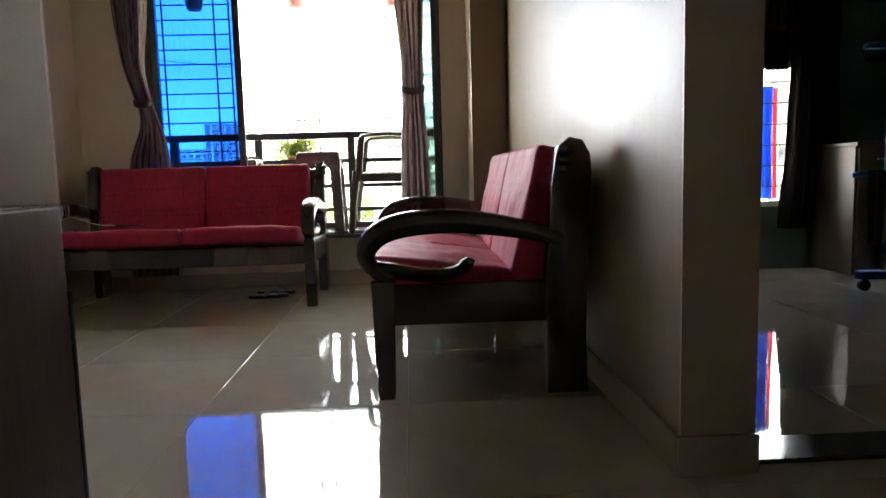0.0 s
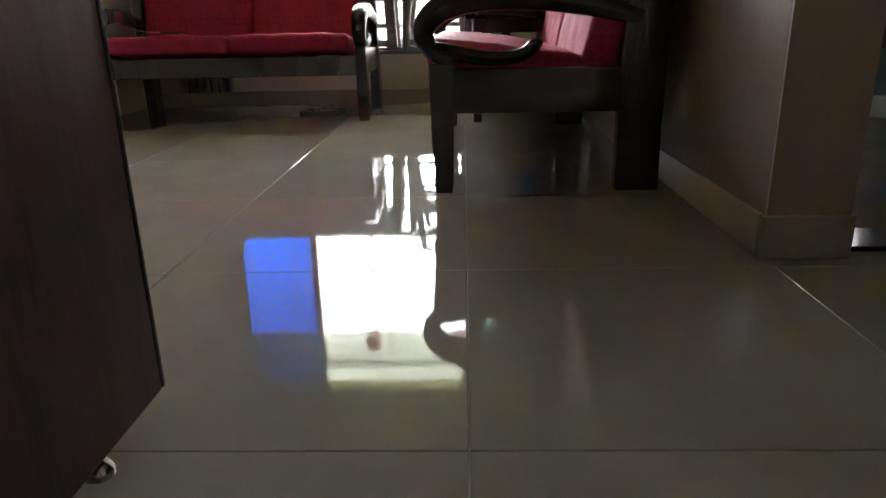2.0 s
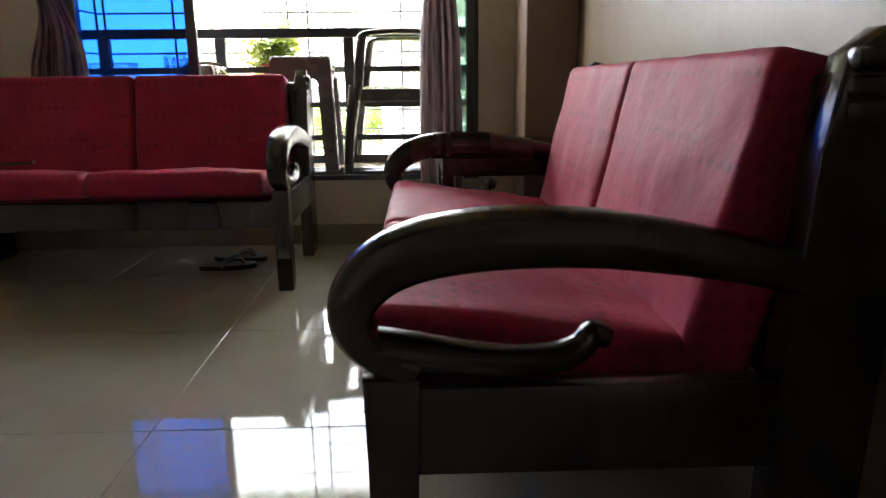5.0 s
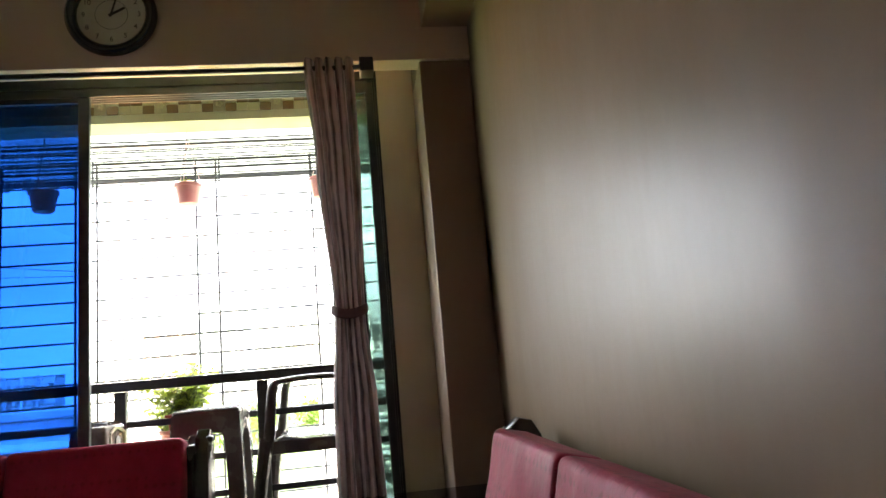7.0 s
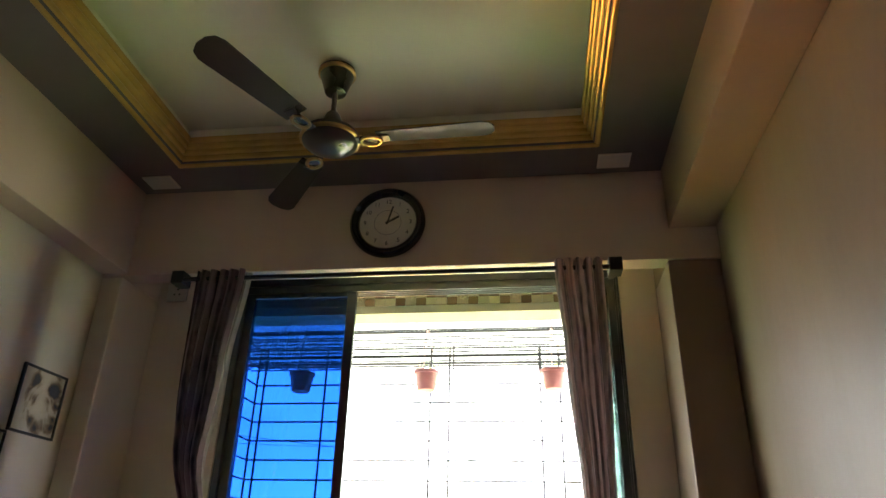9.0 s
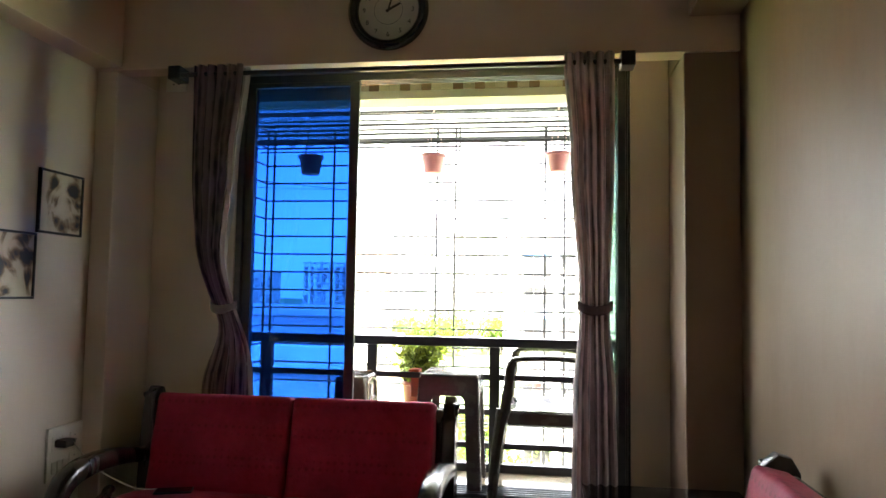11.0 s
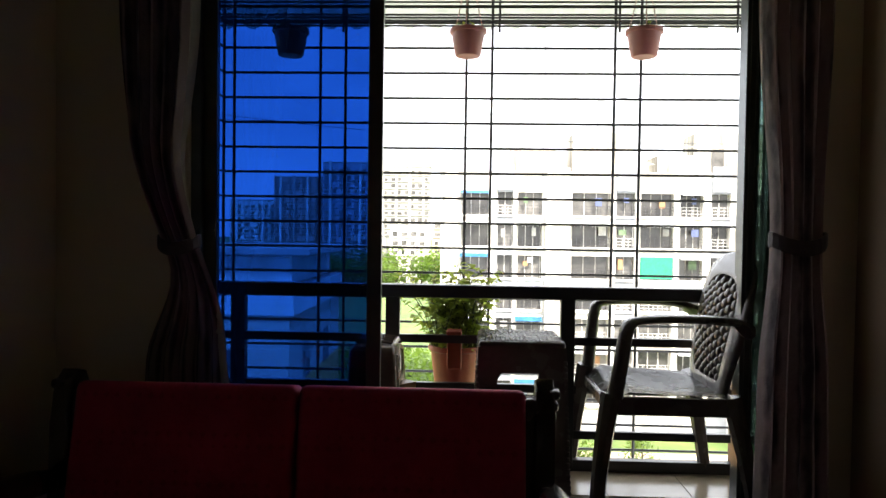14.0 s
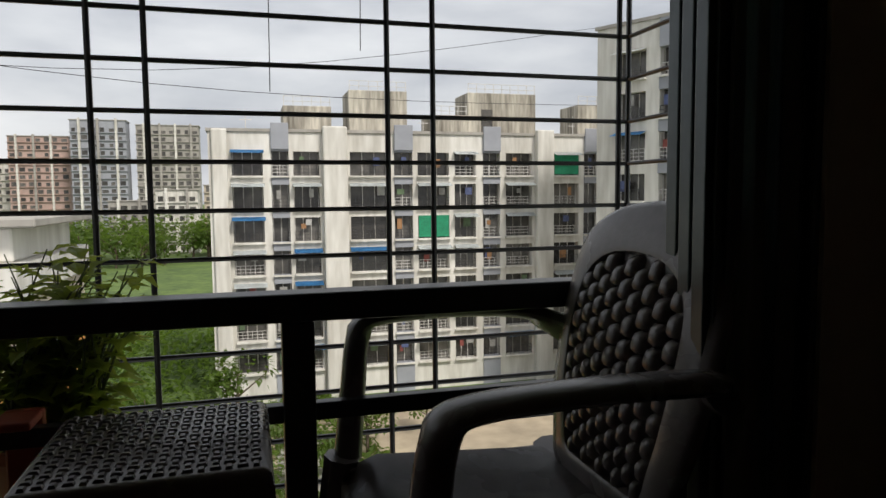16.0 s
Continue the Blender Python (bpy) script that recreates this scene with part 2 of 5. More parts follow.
setting("column_west", box(slab((XL + 0.002, 2.20, 0.0), (XL + 0.11, YW - 0.002, 2.368), 0.006), (XL + 0.002, 2.303, 2.369), (XL + 0.11, YW - 0.002, 2.518)), M_WALL, "beige painted corner column", "column")

# floors: a bed of grout with the tiles laid on it at the end of the file
setting("floor", slab((XL, -4.8, -0.1), (3.6, YW, -0.004)), M_GROUT, "glossy beige vitrified tile floor", "floor")

# false ceiling with a tray
TX0, TX1, TY0, TY1 = -1.72, 0.22, -0.6, 1.92
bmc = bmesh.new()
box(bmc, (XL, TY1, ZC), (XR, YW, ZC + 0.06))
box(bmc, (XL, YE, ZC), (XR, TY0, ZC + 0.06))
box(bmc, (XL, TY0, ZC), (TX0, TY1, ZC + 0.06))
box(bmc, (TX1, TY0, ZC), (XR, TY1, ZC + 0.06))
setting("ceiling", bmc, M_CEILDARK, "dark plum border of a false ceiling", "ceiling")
setting("ceiling_tray", box(slab((XL - 0.2, -4.8, 3.02), (4.4, YO, 3.14)), (XR, YE, 2.80), (4.4, YP, 2.9)), M_CEIL, "cream painted recessed ceiling", "ceiling")
bmg = bmesh.new()
for k, (h, o) in enumerate(((0.0, 0.0), (0.022, 0.016), (0.048, 0.032), (0.072, 0.046), (0.10, 0.056))):
    z0 = ZC - 0.012 + h
    x0, x1, y0, y1 = TX0 + o - 0.03, TX1 - o + 0.03, TY0 + o - 0.03, TY1 - o + 0.03
    w = 0.024
    box(bmg, (x0, y1 - w, z0), (x1, y1, z0 + 0.03), 0.008, 2)
    box(bmg, (x0, y0, z0), (x1, y0 + w, z0 + 0.03), 0.008, 2)
    box(bmg, (x0, y0 + w, z0), (x0 + w, y1 - w, z0 + 0.03), 0.008, 2)
    box(bmg, (x1 - w, y0 + w, z0), (x1, y1 - w, z0 + 0.03), 0.008, 2)
setting("trim_cornice", bmg, M_GOLD, "gilded stepped cornice round the ceiling tray", "cornice")
bmt = bmesh.new()
for lo, hi in (((TX0 - 0.02, TY1, ZC + 0.06), (TX1 + 0.02, TY1 + 0.03, 3.02)), ((TX0 - 0.02, TY0 - 0.03, ZC + 0.06), (TX1 + 0.02, TY0, 3.02)),
               ((TX0 - 0.03, TY0, ZC + 0.06), (TX0, TY1, 3.02)), ((TX1, TY0, ZC + 0.06), (TX1 + 0.03, TY1, 3.02))):
    box(bmt, lo, hi)
setting("ceiling_cove", bmt, M_CEIL, "cream painted upstand of the ceiling tray", "ceiling")

# skirtings
for nm, lo, hi in (("baseboard", (XR - 0.012, YP, 0.0), (XR - 0.001, 2.198, 0.10)), ("baseboard", (XR - 0.012, YP - 0.026, 0.0), (XJ + 0.01, YP - 0.013, 0.10)),
                   ("baseboard", (XL + 0.12, YW - 0.012, 0.0), (0.533, YW - 0.001, 0.10)), ("baseboard", (XL + 0.001, YE, 0.0), (XL + 0.012, 2.198, 0.10))):
    setting(nm, slab(lo, hi, 0.003), M_SKIRT, "beige tile skirting along the wall", "skirting")



# ---- the balcony opening: frame, tracks, blue pane ----
def glass(name, color, rough, clear):
    m = bpy.data.materials.new(name)
    m.use_nodes = True
    n, l = m.node_tree.nodes, m.node_tree.links
    n.clear()
    out, tr, gl, mx = n.new("ShaderNodeOutputMaterial"), n.new("ShaderNodeBsdfTransparent"), n.new("ShaderNodeBsdfGlossy"), n.new("ShaderNodeMixShader")
    fr = n.new("ShaderNodeFresnel")
    fr.inputs["IOR"].default_value = 1.45
    tr.inputs["Color"].default_value = (*color, 1)
    gl.inputs["Roughness"].default_value = rough
    gl.inputs["Color"].default_value = (1, 1, 1, 1)
    sc = n.new("ShaderNodeMath")
    sc.operation = "MULTIPLY"
    sc.inputs[1].default_value = clear
    l.new(fr.outputs[0], sc.inputs[0])
    l.new(sc.outputs[0], mx.inputs[0])
    l.new(tr.outputs[0], mx.inputs[1])
    l.new(gl.outputs[0], mx.inputs[2])
    l.new(mx.outputs[0], out.inputs["Surface"])
    return m


M_BLUE = glass("blue tinted glass", (0.048, 0.145, 0.38), 0.02, 0.9)
M_GREENISH = glass("grey-green glass", (0.60, 0.66, 0.64), 0.04, 0.9)

win = tagged(new("window_1"), "dark aluminium sliding balcony door with blue glass", "sliding door", kind="structure")
bm = bmesh.new()
box(bm, (W0 - 0.02, YW + 0.01, WZ1 - 0.05), (W1 + 0.02, YO - 0.02, WZ1 - 0.002), 0.003)
box(bm, (W0, YW + 0.01, WZ0 - 0.002), (W0 + 0.035, YO - 0.02, WZ1 - 0.05), 0.003)
part("outer_frame", bm, M_ALU, win)
bm = bmesh.new()
box(bm, (W1 - 0.012, YW + 0.006, WZ0), (W1 - 0.0005, YO - 0.02, WZ1 - 0.052), 0.003)
for k in range(4):
    y = YW + 0.022 + k * 0.034
    box(bm, (W1 - 0.020, y, WZ0), (W1 - 0.0125, y + 0.010, WZ1 - 0.052), 0.001)
part("jamb_track", bm, M_ALU, win)
bm = bmesh.new()
box(bm, (W0, YW - 0.004, WZ0 - 0.028), (W1, YO - 0.01, WZ0 - 0.003), 0.002)
for k in range(5):
    y = YW + 0.022 + k * 0.034
    box(bm, (W0 + 0.04, y, WZ0 - 0.003), (W1 - 0.045, y + 0.006, WZ0 + 0.016))
part("sill_track", bm, M_ALU, win)
bm = bmesh.new()
for k in range(4):
    y = YW + 0.02 + k * 0.036
    box(bm, (W0 + 0.04, y, WZ1 - 0.09 + 0.004 * k), (W1 - 0.045, y + 0.006, WZ1 - 0.051))
part("head_track", bm, M_ALU, win)
PX1 = -0.993
for nm, x0, x1, yy, mt in (("sliding_panel", W0 + 0.03, PX1, YW + 0.035, M_BLUE),
                           ("sliding_panel", 0.187, W1 - 0.022, YW + 0.022, M_GREENISH), ("sliding_panel", 0.198, W1 - 0.022, YW + 0.069, M_GREENISH),
                           ("sliding_panel", 0.209, W1 - 0.022, YW + 0.116, M_GREENISH)):
    bm = bmesh.new()
    z0, z1, fw, ft = WZ0 + 0.016, WZ1 - 0.06, 0.048 if mt is M_BLUE else 0.034, 0.026
    box(bm, (x0, yy, z0), (x0 + fw, yy + ft, z1), 0.002)
    box(bm, (x1 - fw, yy, z0), (x1, yy + ft, z1), 0.002)
    box(bm, (x0 + fw, yy, z0), (x1 - fw, yy + ft, z0 + 0.06), 0.002)
    box(bm, (x0 + fw, yy, z1 - 0.05), (x1 - fw, yy + ft, z1), 0.002)
    blue = mt is M_BLUE
    for q in range(0 if blue else 2):
        box(bm, (x0 + 0.012 + 0.018 * q, yy - 0.006, z0), (x0 + 0.018 + 0.018 * q, yy - 0.0005, z1))
    pn = part(nm, bm, M_ALU, win, "sliding panel with blue tinted glass" if blue else "slid-back panel with grey-green glass")
    g = part("pane", slab((x0 + fw - 0.005, yy + 0.010, z0 + 0.055), (x1 - fw + 0.005, yy + 0.015, z1 - 0.045)), mt, pn, "blue tinted glass pane" if blue else "grey-green glass pane")
    g.visible_shadow = False

# ---- the balcony ----
BZ = 0.36
YR = 3.03     # railing
YG = 3.56     # outer grille
setting("balcony_floor", slab((-2.3, YO - 0.002, 0.20), (0.78, YR + 0.10, BZ - 0.004)), M_BALTILE, "beige tiled balcony floor", "floor")
setting("balcony_slab", slab((-2.4, YO, -0.15), (0.9, YR + 0.14, 0.198)), M_PLASTER, "white plastered balcony slab", "slab")
setting("balcony_wall", box(slab((-2.55, YO, -0.15), (-2.30, YR + 0.14, 3.0)), (0.80, YO, -0.15), (1.0, YR + 0.14, 3.0)), M_PLASTER, "white plastered balcony side wall", "wall")
setting("balcony_ceiling", slab((-2.55, YO, 2.75), (1.0, YR + 0.14, 2.9)), M_PLASTER, "white plastered balcony ceiling", "ceiling")
setting("balcony_lintel", slab((-2.3, YR - 0.06, 2.425), (0.80, YR + 0.12, 2.749)), mat("cream plaster", (0.56, 0.52, 0.42), 0.8, scale=5, var=0.06), "cream plastered balcony lintel", "beam")

rail = thing("balcony_railing", "black painted steel balcony railing of flat bars", "railing", pose(0, YR, 0))
part("top_rail", slab((-2.28, -0.03, 1.035), (0.79, 0.035, 1.085), 0.004), M_RAIL, rail)
for z in (0.87, 0.68, 0.50):
    part("mid_rail", slab((-2.28, -0.012, z - 0.016), (0.79, 0.012, z + 0.016), 0.002), M_RAIL, rail)
part("bottom_rail", slab((-2.28, -0.02, BZ), (0.79, 0.02, BZ + 0.045), 0.003), M_RAIL, rail)
for x in (-2.2, -1.62, -1.00, -0.31, 0.36, 0.76):
    part("post", slab((x - 0.028, -0.022, BZ), (x + 0.028, 0.022, 1.034), 0.003), M_RAIL, rail)

gr = thing("window_grille", "black steel box grille round the balcony", "grille", pose(0, YG, 0))
GX0, GX1, GZ0 = -1.88, 0.655, 0.16
zs = [GZ0 + 0.1175 * k for k in range(20)]
for z in zs:
    bm = bmesh.new()
    tube(bm, [(GX0, 0, z), (GX1, 0, z)], 0.0065, 6)
    part("bar", bm, M_RAIL, gr)
for z in zs:
    bm = bmesh.new()
    tube(bm, [(GX1, 0, z), (GX1, YR + 0.14 - YG, z)], 0.006, 6)
    part("side_bar", bm, M_RAIL, gr)
    bm = bmesh.new()
    tube(bm, [(GX0, 0, z), (GX0, YR + 0.14 - YG, z)], 0.006, 6)
    part("side_bar", bm, M_RAIL, gr)
for x in (GX0, GX0 + 0.05, -1.417, -1.297, -0.727, -0.607, -0.037, 0.083, GX1 - 0.03, GX1):
    bm = bmesh.new()
    tube(bm, [(x, -0.004, zs[0]), (x, -0.004, zs[-1])], 0.0075, 6)
    part("upright", bm, M_RAIL, gr)
for z in (zs[-1], zs[-2], zs[-1] - 0.06, zs[-2] - 0.05):
    bm = bmesh.new()
    for y in (-0.12, -0.24, -0.38):
        tube(bm, [(GX0, y, z), (GX1, y, z)], 0.005, 5)
    part("roof_bar", bm, M_RAIL, gr)
for x in (-1.3, -0.576, -0.03, 0.5):
    bm = bmesh.new()
    tube(bm, [(x, -0.06, zs[-1]), (x, -0.06, zs[-2] - 0.06)], 0.006, 6)
    part("drop_bar", bm, M_RAIL, gr)

# corrugated awning
M_SHEET = mat("weathered translucent sheet", (0.36, 0.38, 0.34), 0.55, scale=8, var=0.2, bump=0.06)


def let_light_through(m, share, color):
    """Thin sheet or leaf: part of the light comes out on the far side."""
    n, l = m.node_tree.nodes, m.node_tree.links
    tr, mx = n.new("ShaderNodeBsdfTranslucent"), n.new("ShaderNodeMixShader")
    tr.inputs["Color"].default_value = (*color, 1)
    mx.inputs["Fac"].default_value = share
    l.new(n["Principled BSDF"].outputs[0], mx.inputs[1])
    l.new(tr.outputs[0], mx.inputs[2])
    l.new(mx.outputs[0], n["Material Output"].inputs["Surface"])


let_light_through(M_SHEET, 0.32, (0.50, 0.52, 0.46))
aw = thing("awning", "grey-white corrugated sheet awning over the balcony", "awning")
bm = bmesh.new()
nx, ny = 120, 6
gridv = []
for j in range(ny):
    row = []
    for i in range(nx):
        x = -2.5 + 3.5 * i / (nx - 1)
        f = j / (ny - 1)
        y = YR + 0.13 + f * 0.95
        z = 2.72 - f * 0.30 + 0.018 * math.sin(x * 2 * math.pi / 0.145) * (0.7 + 0.3 * f)
        row.append(bm.verts.new((x, y, z)))
    gridv.append(row)
for j in range(ny - 1):
    for i in range(nx - 1):
        bm.faces.new((gridv[j][i], gridv[j][i + 1], gridv[j + 1][i + 1], gridv[j + 1][i]))
bmesh.ops.solidify(bm, geom=bm.faces[:], thickness=0.004)
part("sheet", bm, M_SHEET, aw, smooth=True)
for y, z in ((YR + 0.30, 2.635), (YR + 0.62, 2.535), (YR + 0.98, 2.42)):
    part("purlin", tube(bmesh.new(), [(-2.45, y, z), (0.95, y, z)], 0.010, 6), M_RAIL, aw)


for wx, wz in ((-0.309, 1.58), (-0.02, 1.72)):
    hw = thing("hanging_wire", "thin grey wire hanging from the awning's edge", "wire", group="wires under the awning")
    part("strand", tube(bmesh.new(), curve([(wx, YR + 1.04, 2.43), (wx + 0.004, YR + 1.04, 2.1), (wx, YR + 1.04, wz)], 5), 0.0016, 5), M_RAIL, hw)

# ---- curtains ----
def curtain_material():
    m = mat("striped damask curtain", (0.16, 0.085, 0.085), 0.7, scale=30, var=0.3, bump=0.15, bscale=60, sheen=0.3)
    n, l = m.node_tree.nodes, m.node_tree.links
    b = n["Principled BSDF"]
    uv = n.new("ShaderNodeUVMap")
    sep = n.new("ShaderNodeSeparateXYZ")
    l.new(uv.outputs["UV"], sep.inputs[0])
    wv = n.new("ShaderNodeTexWave")
    wv.inputs["Scale"].default_value, wv.inputs["Distortion"].default_value, wv.inputs["Detail"].default_value = 4.6, 0.9, 3
    wv.inputs["Detail Scale"].default_value = 3.0
    l.new(uv.outputs["UV"], wv.inputs["Vector"])
    no = n.new("ShaderNodeTexNoise")
    no.inputs["Scale"].default_value = 7.0
    mpn = n.new("ShaderNodeMapping")
    mpn.inputs["Scale"].default_value = (2.2, 1.0, 1)
    l.new(uv.outputs["UV"], mpn.inputs["Vector"])
    l.new(mpn.outputs[0], no.inputs["Vector"])
    rp = n.new("ShaderNodeValToRGB")
    rp.color_ramp.elements[0].position, rp.color_ramp.elements[1].position = 0.35, 0.6
    rp.color_ramp.elements[0].color = (0.055, 0.040, 0.052, 1)
    rp.color_ramp.elements[1].color = (0.36, 0.27, 0.265, 1)
    mx = n.new("ShaderNodeMath")
    mx.operation = "MULTIPLY_ADD"
    mx.inputs[1].default_value = 0.55
    l.new(wv.outputs["Fac"], mx.inputs[0])
    l.new(no.outputs["Fac"], mx.inputs[2])
    mul = n.new("ShaderNodeMath")
    mul.operation = "MULTIPLY"
    mul.inputs[1].default_value = 0.75
    l.new(mx.outputs[0], mul.inputs[0])
    l.new(mul.outputs[0], rp.inputs["Fac"])
    l.new(rp.outputs["Color"], b.inputs["Base Color"])
    return m


M_CURT = curtain_material()
let_light_through(M_CURT, 0.06, (0.30, 0.17, 0.16))
M_LINING = mat("cream curtain lining", (0.55, 0.50, 0.42), 0.8, scale=30, var=0.08, bump=0.1)


def curtain(name, rows, folds, amp, y, parent, mt, label="", phase=0.0, seed=1, drift=None):
    """Hanging cloth from (height, left, right) rows, gathered into folds."""
    rnd = random.Random(seed)
    bm = bmesh.new()
    uvl = bm.loops.layers.uv.new("UVMap")
    n = folds * 10
    off = [rnd.uniform(-0.5, 0.5) for _ in range(folds + 2)]
    prev, pz = None, None
    zs_ = []
    for (z0, a0, b0), (z1, a1, b1) in zip(rows, rows[1:]):
        k = max(2, int((z0 - z1) / 0.05))
        for i in range(k):
            f = i / k
            g = f * f * (3 - 2 * f)
            zs_.append((z0 + (z1 - z0) * f, a0 + (a1 - a0) * g, b0 + (b1 - b0) * g))
    zs_.append(rows[-1])
    full = max(b - a for _, a, b in rows)
    for z, a, b in zs_:
        row = []
        s = (b - a) / full
        for i in range(n + 1):
            u = i / n
            ph = u * folds * 2 * math.pi + phase + 0.5 * math.sin(z * 2.3 + off[int(u * folds)])
            dy, da = drift(z) if drift else (0.0, 1.0)
            yy = y + dy + da * amp * (0.55 + 0.45 * s) * (math.sin(ph) + 0.25 * math.sin(2 * ph + z * 1.7))
            row.append((bm.verts.new((a + (b - a) * u + 0.006 * math.cos(ph), yy, z)), u * folds * 0.16, z))
        if prev:
            for i in range(n):
                q = (prev[i], prev[i + 1], row[i + 1], row[i])
                fc = bm.faces.new([v[0] for v in q])
                for lp, v in zip(fc.loops, q):
                    lp[uvl].uv = (v[1], v[2])
        prev = row
    bmesh.ops.solidify(bm, geom=bm.faces[:], thickness=0.003)
    return part(name, bm, mt, parent, label, smooth=True)


def tieback(parent, x0, x1, z, y, mt):
    bm = bmesh.new()
    c, w = (x0 + x1) / 2, (x1 - x0) / 2 + 0.006
    pts = [(c + w * math.cos(a), y + 0.042 * math.sin(a), z + 0.012 * math.cos(a * 2)) for a in [2 * math.pi * k / 20 for k in range(21)]]
    inner, outer = [], []
    for px, py, pz in pts[:-1]:
        d = Vector((px - c, py - y, 0)).normalized()
        for lst, off in ((inner, -0.001), (outer, 0.004)):
            lst.append([bm.verts.new((px + d.x * (off + e), py + d.y * (off + e), pz + h)) for h, e in ((-0.020, 0), (-0.013, 0.002), (0.013, 0.002), (0.020, 0))])
    n = len(outer)
    for k in range(n):
        k1 = (k + 1) % n
        for i in range(3):
            bm.faces.new((outer[k][i], outer[k1][i], outer[k1][i + 1], outer[k][i + 1]))
            bm.faces.new((inner[k1][i], inner[k][i], inner[k][i + 1], inner[k1][i + 1]))
        bm.faces.new((inner[k][0], inner[k1][0], outer[k1][0], outer[k][0]))
        bm.faces.new((outer[k][3], outer[k1][3], inner[k1][3], inner[k][3]))
    return part("tieback", bm, mt, parent, "brown cloth tieback")


YC = 2.155
def behind_sofa(z):
    f = min(1.0, max(0.0, (1.55 - z) / 0.65))
    f = f * f * (3 - 2 * f)
    return 0.378 * f, 1.0 - 0.72 * f


cl = thing("curtain", "brown striped damask curtain tied back on a rod", "curtain", group="balcony curtains")
curtain("cloth", [(2.365, -1.665, -1.425), (1.9, -1.66, -1.465), (1.27, -1.615, -1.51), (1.22, -1.615, -1.51), (0.85, -1.77, -1.50), (0.50, -1.80, -1.48), (0.10, -1.81, -1.47)], 5, 0.030, YC, cl, M_CURT, seed=3, drift=behind_sofa)
curtain("lining", [(2.36, -1.44, -1.405), (1.9, -1.48, -1.45), (1.27, -1.54, -1.515), (1.0, -1.53, -1.505), (0.6, -1.50, -1.47), (0.12, -1.49, -1.45)], 1, 0.010, YC + 0.03, cl, M_LINING, "cream lining", seed=4, drift=lambda z: (behind_sofa(z)[0] * 0.9, behind_sofa(z)[1]))
tieback(cl, -1.615, -1.51, 1.245, YC + behind_sofa(1.245)[0], M_CURT)
cr = thing("curtain", "brown striped damask curtain tied back beside the wall", "curtain", group="balcony curtains")
curtain("cloth", [(2.365, 0.025, 0.24), (1.9, 0.055, 0.24), (1.30, 0.098, 0.222), (1.25, 0.098, 0.222), (0.9, 0.075, 0.25), (0.5, 0.07, 0.26), (0.10, 0.07, 0.27)], 5, 0.030, YC, cr, M_CURT, phase=1.0, seed=7)
tieback(cr, 0.10, 0.225, 1.275, YC, M_CURT)
rod = thing("curtain_rod", "dark metal curtain rod in wall brackets", "curtain rod")
bm = bmesh.new()
tube(bm, [(-1.77, YC, 2.325), (0.31, YC, 2.325)], 0.011, 10)
part("pole", bm, M_RAIL, rod)
for x in (-1.76, 0.30):
    bm = bmesh.new()
    box(bm, (x - 0.03, YC - 0.014, 2.305), (x + 0.03, YC + 0.075, 2.368), 0.004)
    part("bracket", bm, M_RAIL, rod)


